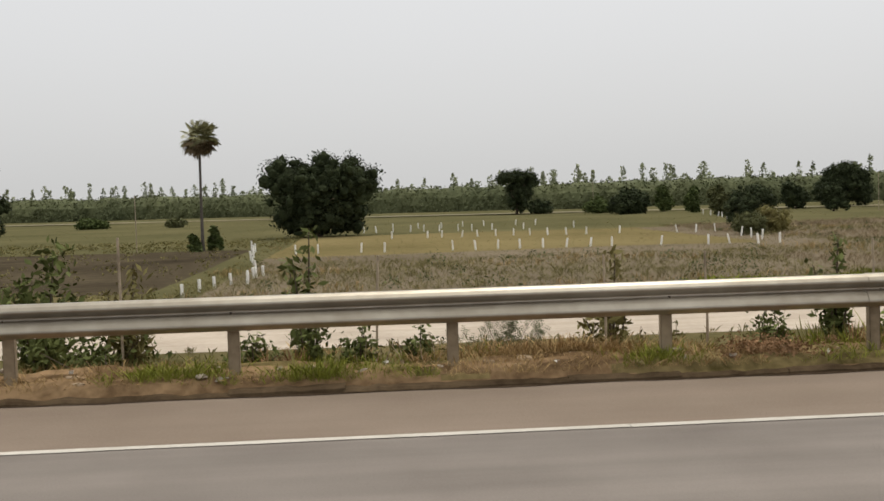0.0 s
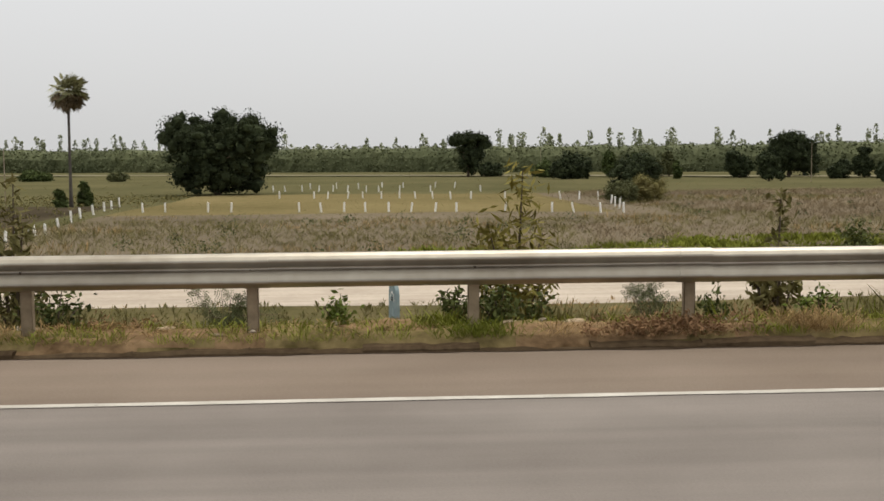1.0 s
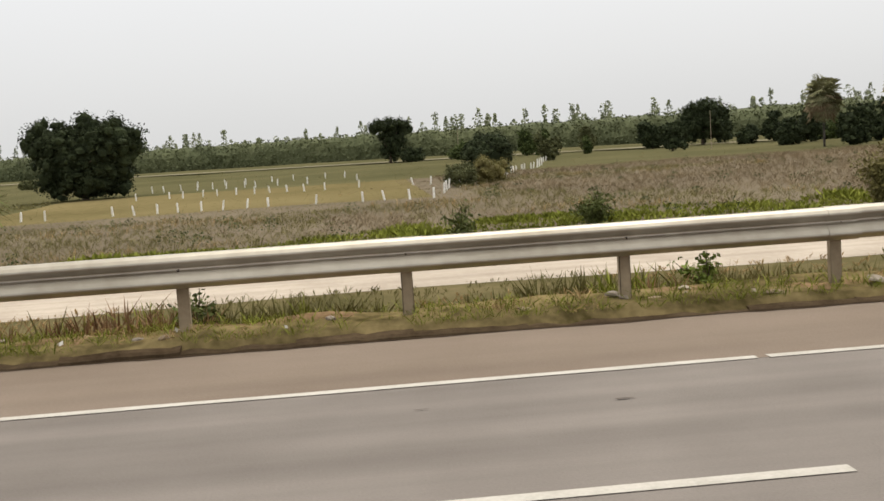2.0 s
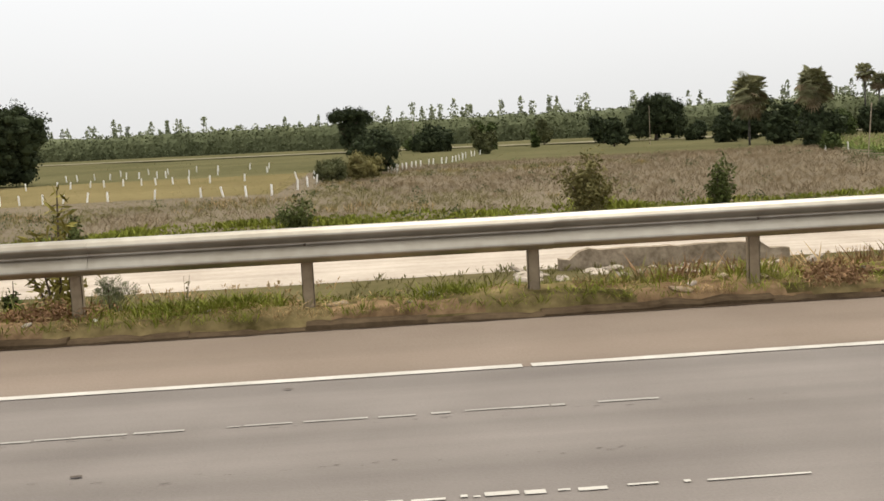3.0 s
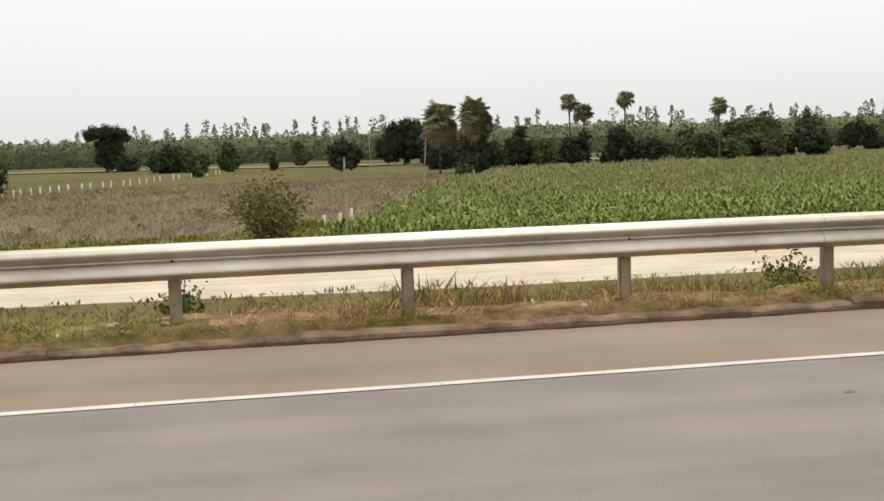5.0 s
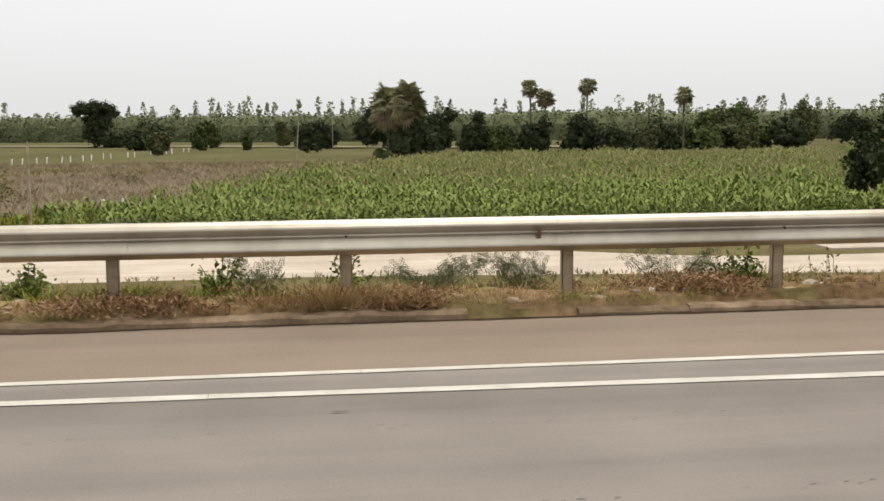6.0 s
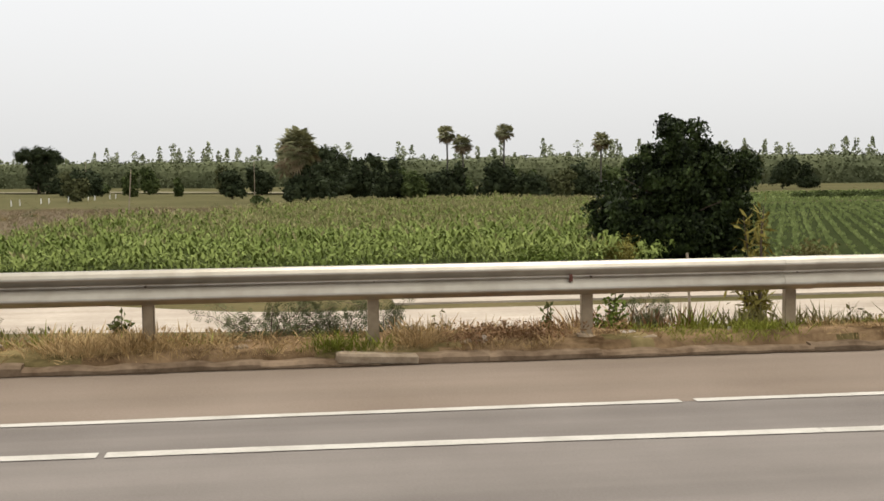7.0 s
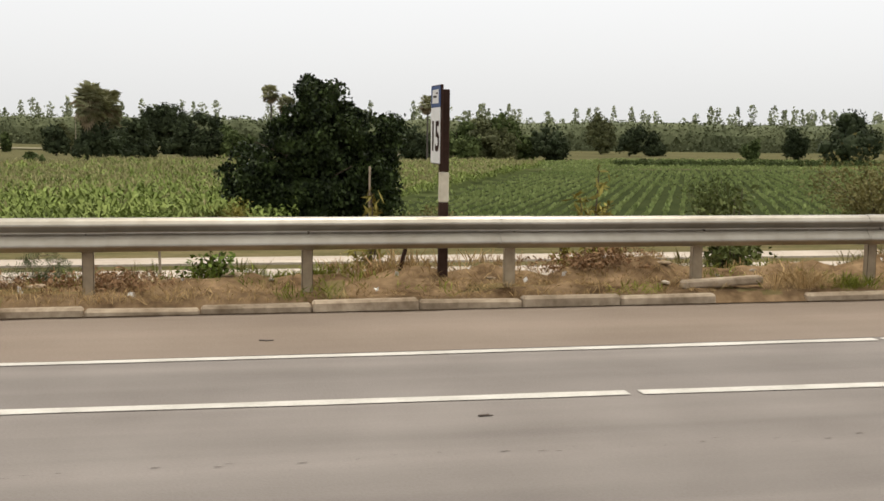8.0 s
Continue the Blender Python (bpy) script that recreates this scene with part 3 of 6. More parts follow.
def build_palm(name, label, x, y, base, top, crown, seed, skirt=0.5, bushy=False):
    """Fan palm: slim trunk, a globe of folded fans, hanging dead fans below."""
    rng = np.random.default_rng(seed)
    high = top - base
    palm = empty(name, (x, y, base))
    tagged(palm, label, "palm tree")
    bm = bmesh.new()
    heart = high - crown * (0.45 if bushy else 0.52)
    lean = rng.normal(0, 0.015 * high)
    pts = [(lean * f * f, 0, heart * f) for f in (0, 0.08, 0.35, 0.7, 1.0)]
    pts[0] = (0, 0, -0.3)
    stem(bm, pts, [0.36, 0.25, 0.19, 0.17, 0.2], 9)
    part("trunk", bm, PALMBARK, palm, "slim ringed grey trunk", True)

    def fans(count, lo, hi, reach, material, part_name, text):
        bm = bmesh.new()
        for _ in range(count):
            a, e = rng.uniform(0, math.tau), math.asin(rng.uniform(math.sin(math.radians(lo)), math.sin(math.radians(hi))))
            way = Vector((math.cos(a) * math.cos(e), math.sin(a) * math.cos(e), math.sin(e)))
            root = Vector((lean, 0, heart - (crown * 0.34 * rng.random() if bushy else 0)))
            hub = root + way * reach * rng.uniform(0.42, 0.6)
            rod(bm, root, hub, 0.035, 0.02, 3, False)
            side = way.cross(Vector((0, 0, 1))).normalized()
            if rng.random() < 0.5:
                side = (side + Vector((0, 0, rng.normal(0, 0.5)))).normalized()
            up = side.cross(way).normalized()
            r = reach * rng.uniform(0.42, 0.58)
            n = 13
            c = bm.verts.new(hub)
            for k in range(n):
                t0, t1 = (k / n - 0.5) * math.radians(230), ((k + 0.72) / n - 0.5) * math.radians(230)
                p0, p1 = [hub + (way * math.cos(t) + side * math.sin(t)) * r * 0.62 + up * (0.05 if i else -0.05) * r for i, t in enumerate((t0, t1))]
                tm = (t0 + t1) / 2
                tip = hub + (way * math.cos(tm) + side * math.sin(tm)) * r * rng.uniform(0.9, 1.1) - Vector((0, 0, 0.16 * r))
                bm.faces.new((c, bm.verts.new(p0), bm.verts.new(tip), bm.verts.new(p1)))
        part(part_name, bm, material, palm, text)

    fans(46 if not bushy else 190, -25 if not bushy else -78, 78, crown / 2 * (1.08 if not bushy else 0.86), LEAF_PALM, "fronds", "stiff grey-green fan fronds")
    fans(int(34 * skirt) + 5, -85, -20, crown / 2 * (1.0 if not bushy else 1.0), LEAF_DEAD, "dead_fronds", "brown hanging dead fronds")
    return palm


build_palm("palmyra_palm", "tall single palmyra palm standing at the field edge", -23.0, 148.5, -4.8, 13.1, 5.1, 1, 1.6)
build_palm("palmyra_palm", "stout bushy palmyra palm with full drooping crown", 127.0, 209.0, -4.7, 10.3, 8.6, 2, 0.9, True)
build_palm("palmyra_palm", "palmyra palm with ragged crown beside dark bushes", 127.5, 180.0, -4.6, 9.9, 7.0, 3, 0.5, True)
build_palm("palmyra_palm", "slender palmyra palm above the hedge", 158.6, 228.0, -4.8, 11.0, 4.2, 4, 0.4)
build_palm("palmyra_palm", "slender palmyra palm with drooping fronds above the hedge", 162.0, 228.7, -4.8, 9.2, 4.4, 5, 1.0)
build_palm("palmyra_palm", "tall slender palmyra palm above the hedge", 170.0, 226.0, -4.8, 11.3, 4.2, 6, 0.6)
build_palm("palmyra_palm", "slender palmyra palm behind the hedge", 190.0, 223.0, -4.8, 9.3, 4.2, 7, 0.5)

build_tree("broadleaf_tree", "broad dark round tree standing alone in the field", -9.3, 188, -4.8, 9.4, 20.5, LEAF_DARK, 11, 17000, 0.42, 0.5, 0.0, clump=0.075,
           shape=[((0, 0, 7.0), (9.0, 7, 5.6)), ((5.2, -1, 10.2), (4.6, 4, 3.4)), ((-5.2, 0, 10.4), (4.8, 4.5, 3.0)), ((0.5, 0, 3.4), (8.2, 6, 3.1)), ((1.0, 1, 12.2), (2.6, 2.5, 1.8)), ((8.4, 0, 8.8), (2.2, 2, 1.7))])
build_tree("flat_topped_tree", "dark flat-topped tree before the far woods", 47.5, 358, -5.0, 9.4, 14.5, LEAF_DARK, 12, 7000, 0.5, 0.4, 0.0, clump=0.09,
           shape=[((0.5, 0, 12.0), (5.8, 5, 2.0)), ((-3.5, 0, 11.6), (3.6, 4, 1.5)), ((1.0, 0, 6.5), (4.6, 4, 6.0)), ((4.5, 0, 10.5), (2.6, 3, 2.4))])
build_tree("broadleaf_tree", "large dark round tree before the far woods", 134, 306, -5.0, 7.6, 16.5, LEAF_DARK, 13, 9000, 0.5, 0.45, 0.0, clump=0.09,
           shape=[((1.0, 0, 7.6), (6.8, 6, 4.8)), ((-4.0, 0, 5.0), (4.0, 4, 4.2)), ((4.0, 0, 4.2), (5.0, 5, 4.0)), ((-0.5, 0, 10.2), (4.0, 4, 2.2))])
build_tree("broadleaf_tree", "small dark round tree behind a grey-green bush", 54.9, 158, -4.8, 2.3, 8.2, LEAF_DARK, 14, 5500, 0.26, 0.22, 0.0, clump=0.11)
build_tree("bush", "grey-green rounded bush among white boundary posts", 49.2, 142, -4.8, -1.5, 4.8, LEAF_DULL, 15, 4000, 0.2, 0.1, 0.0, clump=0.12)
build_tree("bush", "olive rounded bush beside a dark tree", 53.3, 145, -4.8, -1.2, 5.8, LEAF_OLIVE, 16, 4000, 0.2, 0.1, 0.0, clump=0.12)
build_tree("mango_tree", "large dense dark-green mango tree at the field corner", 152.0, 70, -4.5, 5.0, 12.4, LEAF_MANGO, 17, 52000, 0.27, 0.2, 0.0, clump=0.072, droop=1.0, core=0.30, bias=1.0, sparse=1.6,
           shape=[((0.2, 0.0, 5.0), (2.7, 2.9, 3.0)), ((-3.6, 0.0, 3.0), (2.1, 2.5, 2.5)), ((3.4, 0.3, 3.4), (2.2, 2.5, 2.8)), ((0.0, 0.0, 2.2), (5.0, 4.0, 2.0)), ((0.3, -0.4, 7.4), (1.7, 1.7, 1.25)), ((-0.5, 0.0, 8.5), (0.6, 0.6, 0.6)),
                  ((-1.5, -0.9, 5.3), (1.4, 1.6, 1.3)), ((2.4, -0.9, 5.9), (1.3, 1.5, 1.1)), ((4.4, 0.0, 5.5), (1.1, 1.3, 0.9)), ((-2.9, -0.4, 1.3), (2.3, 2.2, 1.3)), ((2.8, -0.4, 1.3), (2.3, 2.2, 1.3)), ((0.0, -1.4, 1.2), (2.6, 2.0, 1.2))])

# dark trees and bushes across the far side of the fields: x, y, top, width, tone
field_trees = [
    (79.8, 248, 1.8, 6.0, 1), (85.4, 289, 2.1, 4.8, 1), (97.4, 289, -0.2, 3.1, 1), (112.4, 262, 2.2, 6.8, 0),
    (129.3, 181, 4.2, 9.0, 0), (132.0, 206, 3.4, 8.0, 0), (141.8, 250, 5.2, 9.0, 0), (146.4, 225, 3.7, 7.4, 0),
    (151.0, 222, 1.6, 6.0, 1), (159.3, 225, 3.1, 7.5, 0), (168.8, 225, 2.8, 8.8, 0), (174.6, 220, 0.9, 9.4, 0),
    (180.7, 222, 1.2, 7.1, 1), (191.3, 240, 2.9, 11.1, 0),
]
hedge_trees = [
    (201.1, 246, 4.1, 12.3, 1), (211.6, 250, 5.2, 15.0, 1), (215.2, 250, 5.4, 13.7, 1), (223.3, 245, 2.6, 10.9, 0),
    (263.7, 320, 7.9, 10.9, 1), (265.0, 300, 3.8, 9.6, 0), (272.3, 300, 1.9, 7.6, 0), (295.6, 262, 3.2, 7.4, 0),
    (292.6, 232, 7.2, 16.9, 0), (282.6, 262, 0.5, 4.8, 1), (72.7, 300, 1.0, 9.3, 0), (53.8, 352, -0.3, 7.6, 0),
    (148.8, 290, 3.2, 6.8, 0), (140.4, 290, -1.0, 4.0, 0),
]
corner_trees = [
    (-21.6, 150, -1.6, 2.4, 1), (-23.6, 146, -2.4, 2.0, 1), (-64.8, 190, 10.7, 7.0, 0), (68.4, 330, -0.0, 10.4, 1),
    (70.1, 300, 2.2, 10.9, 0), (118.0, 300, 3.2, 8.8, 0), (122.2, 160, -1.9, 3.9, 1), (86.0, 320, 2.5, 6.5, 1),
    (106.2, 330, 2.9, 6.1, 1), (132.9, 240, 1.3, 7.4, 0), (137.9, 280, 0.6, 6.4, 0), (144.1, 268, -0.4, 5.9, 0),
    (149.8, 240, 1.7, 9.0, 1), (155.2, 268, -0.4, 9.3, 1),
]
fill_trees = [
    (160.3, 268, 1.1, 7.5, 0), (166.6, 268, -1.2, 9.7, 1), (174.6, 240, 2.0, 7.9, 1), (180.2, 255, 0.1, 8.0, 1),
    (184.2, 255, -0.3, 9.1, 0), (188.3, 280, 0.9, 6.4, 1), (196.2, 268, -0.9, 8.4, 0), (200.9, 255, 1.0, 7.2, 0),
    (206.2, 268, 1.0, 6.0, 1), (210.8, 240, 1.3, 6.4, 1), (218.5, 255, -1.0, 9.7, 1), (-82.4, 330, -2.0, 9.7, 1),
    (-55.8, 320, -2.1, 6.3, 1),
]
for k, (x, y, top, wide, tone) in enumerate(field_trees + hedge_trees + corner_trees + fill_trees):
    tall = top + 4.9
    rnd = np.random.default_rng(900 + k)
    name = "broadleaf_tree" if tall > 4.5 else "bush"
    tone = 2 if tone == 1 and k % 3 == 0 else tone
    text = ("dark", "mid-green", "olive-green")[tone] + (" uneven tree at the far edge of the fields" if tall > 4.5 else " low bush at the far edge of the fields")
    body = []
    for j in range(3 + int(wide / 3)):
        u = rnd.uniform(-1, 1)
        r = wide * rnd.uniform(0.14, 0.27)
        rise = tall * (1 - 0.45 * u * u) * rnd.uniform(0.62, 1.0) if j else tall
        rz = min(rise * 0.5, r * rnd.uniform(0.8, 1.4))
        body.append(((u * (wide / 2 - r), rnd.normal(0, wide * 0.12), rise - rz), (r, r, rz)))
    body.append(((0, 0, tall * 0.36), (wide * 0.38, wide * 0.35, tall * 0.34)))
    build_tree(name, text, x, y, -4.9, top + 0.1, wide, (LEAF_DARK, LEAF_MID, LEAF_DULL)[tone], 200 + k, int(800 + 140 * wide), 0.46 + 0.0010 * y, 0.2, 0.0, clump=0.13, shape=body)


# ---- far woods ----
def woods_line(x):
    return np.interp(x, [-900, -400, -100, 16, 104, 318, 600, 1000], [800, 640, 540, 493, 445, 392, 350, 300])


def build_far_woods():
    rng = np.random.default_rng(31)
    # low continuous wood: a dense lumpy heart with leaves all over it
    xs = np.arange(-560, 820, 2.2)
    verts, faces = [], []
    levels = [0.0, 0.3, 0.6, 0.82, 0.95, 1.0, 0.97]
    for x in xs:
        h = 10.8 + 1.2 * noise.noise(Vector((x * 0.02, 7, 0))) + 1.3 * noise.noise(Vector((x * 0.11, 2, 0))) + 0.8 * noise.noise(Vector((x * 0.4, 5, 0)))
        for k, lv in enumerate(levels):
            out = [0, 0.6, 2, 5, 9, 15, 60][k] + 2.2 * noise.noise(Vector((x * 0.3, k * 1.7, 1)))
            verts.append((x, float(woods_line(x)) + 4 + out, -5.3 + h * lv + (0.7 * noise.noise(Vector((x * 0.7, k, 8))) if k > 1 else 0)))
    w = len(levels)
    faces = [(i * w + k, (i + 1) * w + k, (i + 1) * w + k + 1, i * w + k + 1) for i in range(len(xs) - 1) for k in range(w - 1)]
    n = 42000
    x = rng.uniform(-540, 800, n)
    lv = rng.uniform(0, 1.08, n)
    h = np.array([10.8 + 1.2 * noise.noise(Vector((a * 0.02, 7, 0))) + 1.3 * noise.noise(Vector((a * 0.11, 2, 0))) + 0.8 * noise.noise(Vector((a * 0.4, 5, 0))) for a in x])
    y = woods_line(x) + 3 + 8 * lv ** 2 + rng.normal(0, 1.2, n)
    v, f = leaf_quads(rng, np.stack([x, y, -5.3 + h * lv], 1), 1.0, 0.0, 0.8)
    verts = np.concatenate([np.array(verts), v])
    c = len(xs) * w
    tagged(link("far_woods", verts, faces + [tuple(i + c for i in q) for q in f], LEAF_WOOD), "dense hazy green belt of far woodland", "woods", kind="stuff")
    # slender trees standing above it
    places, stems, left = [], bmesh.new(), 0
    x = -500.0
    while x < 740:
        if left:
            left -= 1
            x += rng.uniform(1.8, 4.5) * (1.0 if x < 200 else 0.7)
        else:
            left = int(rng.integers(1, 7))
            x += rng.exponential(5.5 if x < 200 else 1.2) + 1.5
        yy = woods_line(x) + rng.uniform(20, 90)
        tall = rng.random() < 0.62
        high = rng.uniform(15.0, 19.5) if tall else rng.uniform(11.5, 14.0)
        wide = rng.uniform(1.5, 2.9) * (1.0 if tall else 1.4)
        k = int(50 + high * 5)
        t = rng.uniform(0.3, 1.0, k)
        w = wide * np.sin(np.clip((t - 0.26) / 0.76, 0, 1) * math.pi) ** 0.45 * (0.8 + 0.3 * np.sin(t * 16 + x))
        a = rng.uniform(0, math.tau, k)
        places.append(np.stack([x + w * np.cos(a) * rng.uniform(0.2, 1, k), yy + w * np.sin(a), -5.2 + high * t], 1))
        rod(stems, (x, yy, -5.4), (x + rng.normal(0, 0.3), yy, -5.2 + high * 0.9), 0.22, 0.06, 4, False)
    pts = np.concatenate(places)
    v, f = leaf_quads(rng, pts, 1.15, 0.3, 0.75)
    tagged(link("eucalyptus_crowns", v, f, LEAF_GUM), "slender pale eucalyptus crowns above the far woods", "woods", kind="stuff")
    tagged(part("eucalyptus_stems", stems, PALMBARK), "thin pale eucalyptus stems in the far woods", "woods", kind="stuff")


build_far_woods()


def boundary_posts():
    """Whitewashed plot markers in rows."""
    bm = bmesh.new()
    box(bm, (-0.09, -0.09, -0.2), (0.09, 0.09, 1.08), 0.02)
    first = tagged(part("boundary_post", bm, WHITEPAINT), "short whitewashed concrete plot boundary post", "post", "white boundary posts in the field")
    rng = np.random.default_rng(8)
    spots = []
    # the front row runs slightly towards the road, evenly set, with a few gone
    for k in range(22):
        if k not in (2, 5, 6, 15, 17):
            spots.append((-9.1 + 2.52 * k + rng.normal(0, 0.1), 127.6 - 0.52 * k + rng.normal(0, 0.3)))
    for k in range(19):
        if k not in (1, 12, 14, 15):
            spots.append((2.7 + 2.56 * k + rng.normal(0, 0.12), 168 - 0.68 * k + rng.normal(0, 0.5)))
    for k in range(14):
        if k not in (9, 11, 12):
            spots.append((-2.3 + 2.9 * k + rng.normal(0, 0.3), 207.4 - 0.9 * k + rng.normal(0, 1)))
    for k in range(7):
        spots.append((4 + 5.0 * k + rng.normal(0, 0.8), 228 + rng.normal(0, 3)))
    left = [(-13.1, 72.8), (-12.5, 76.4), (-11.9, 79.0), (-11.0, 81.6), (-9.9, 82.4), (-10.1, 84.9), (-10.2, 89.1), (-10.0, 89.9), (-9.5, 90.6), (-11.2, 100), (-12.2, 108), (-13.0, 115), (-13.6, 122), (-14.5, 131), (-14.8, 136), (-16.4, 147)]
    for x, y in left:
        spots.append((x + rng.normal(0, 0.08), y + rng.normal(0, 0.3)))
    right = [(45.8, 128), (46.6, 134), (47.4, 140), (48.9, 141), (50.0, 145), (57.2, 160.2), (56.8, 162), (58.2, 168), (59.8, 174), (61.6, 180), (64.0, 187), (66.6, 193), (69, 201), (71, 210), (72.6, 222), (75.5, 234), (78.5, 246), (80.5, 258), (83, 272)]
    for x, y in right:
        spots.append((x, y))
        if y > 160:
            spots.append((x + 0.9, y + 3.0))
    for x, y in [(96.0, 80.9), (97.2, 81.8), (99.4, 82.0), (98.6, 88.0), (104.3, 99.8), (106.9, 107.9), (108.2, 111), (121, 159), (122.4, 159.5), (124, 158), (126.2, 152)]:
        spots.append((x, y))
    for k, (x, y) in enumerate(spots):
        z = float(ground_z(x, y)) + (0.05 if y > 100 else -0.2)
        m = pose(x, y, z, rng.normal(0, 4), rng.normal(0, 4), rng.uniform(0, 90))
        if k == 0:
            first.matrix_basis = m
        else:
            copy_thing(first, m)


boundary_posts()


# ---- low growth ----
def tufts(name, label, rng, x, y, z, height, material, blades=5, width=0.25, lean=0.6, category="grass"):
    """Grassy tufts, a few tapering blades each, as one spread of growth."""
    n = len(x)
    base = np.repeat(np.stack([x, y, z], 1), blades, 0)
    hh = np.repeat(height, blades) * rng.uniform(0.5, 1.15, n * blades)
    a = rng.uniform(0, math.tau, n * blades)
    out = np.stack([np.cos(a), np.sin(a), np.zeros_like(a)], 1)
    off = base + out * (hh * 0.12)[:, None]
    tip = base + out * (hh * rng.uniform(0.1, lean, n * blades))[:, None]
    tip[:, 2] += hh
    b = rng.uniform(0, math.tau, n * blades)
    side = np.stack([np.cos(b), np.sin(b), np.zeros_like(b)], 1) * (hh * width * 0.5)[:, None]
    mid = (off * 0.45 + tip * 0.55) + side * 0.0
    mid[:, 2] += hh * 0.08
    v = np.stack([off, mid + side, tip, mid - side], 1).reshape(-1, 3)
    f = (np.arange(n * blades)[:, None] * 4 + np.array([0, 1, 2, 3])).tolist()
    return tagged(link(name, v, f, material), label, category, kind="stuff")


def clumps(name, label, rng, x, y, z, height, material, per=10, size=0.16, category="scrub", spread=0.6, narrow=0.55):
    """Loose twiggy clumps made of many small leaves."""
    n = len(x)
    base = np.repeat(np.stack([x, y, z], 1), per, 0)
    hh = np.repeat(height, per)
    u = rng.uniform(0, 1, n * per) ** 0.7
    a, r = rng.uniform(0, math.tau, n * per), rng.uniform(0, 1, n * per) ** 0.5 * np.repeat(height, per) * spread
    pts = base + np.stack([r * np.cos(a), r * np.sin(a), hh * u * (1 - 0.45 * (r / (hh * spread + 1e-6)) ** 2)], 1)
    v, f = leaf_quads(rng, pts, size, -0.5, narrow)
    return tagged(link(name, v, f, material), label, category, kind="stuff")


def maize(name, label, rng, x, y, z, height, blades=8):
    """Maize plants: each leaf rises from the stalk, arches over and droops."""
    n = len(x)
    k = n * blades
    base = np.repeat(np.stack([x, y, z], 1), blades, 0)
    hh = np.repeat(height, blades)
    a = rng.uniform(0, math.tau, k)
    out = np.stack([np.cos(a), np.sin(a), np.zeros(k)], 1)
    side = np.stack([-np.sin(a), np.cos(a), np.zeros(k)], 1) * (0.075 * rng.uniform(0.6, 1.9, k))[:, None]
    root = base + np.array([0, 0, 1.0]) * (hh * rng.uniform(0.3, 0.85, k))[:, None]
    reach = (hh * rng.uniform(0.14, 0.40, k))[:, None]
    top = root + out * reach * 0.55 + np.array([0, 0, 1.0]) * (hh * rng.uniform(0.05, 0.2, k))[:, None]
    tip = root + out * reach * 1.15 + np.array([0, 0, 1.0]) * (hh * rng.uniform(-0.2, 0.1, k))[:, None]
    v = np.stack([root - side * 0.5, root + side * 0.5, top + side, tip, top - side], 1).reshape(-1, 3)
    i = np.arange(k)[:, None] * 5
    f = (i + np.array([0, 1, 2, 4])).tolist() + (i + np.array([4, 2, 3])).tolist()
    return tagged(link(name, v, f, LEAF_CROP), label, "crop", kind="stuff")


def patch_noise(x, y, scale, seed):
    return np.array([noise.noise(Vector((a * scale, b * scale, seed))) for a, b in zip(x, y)])


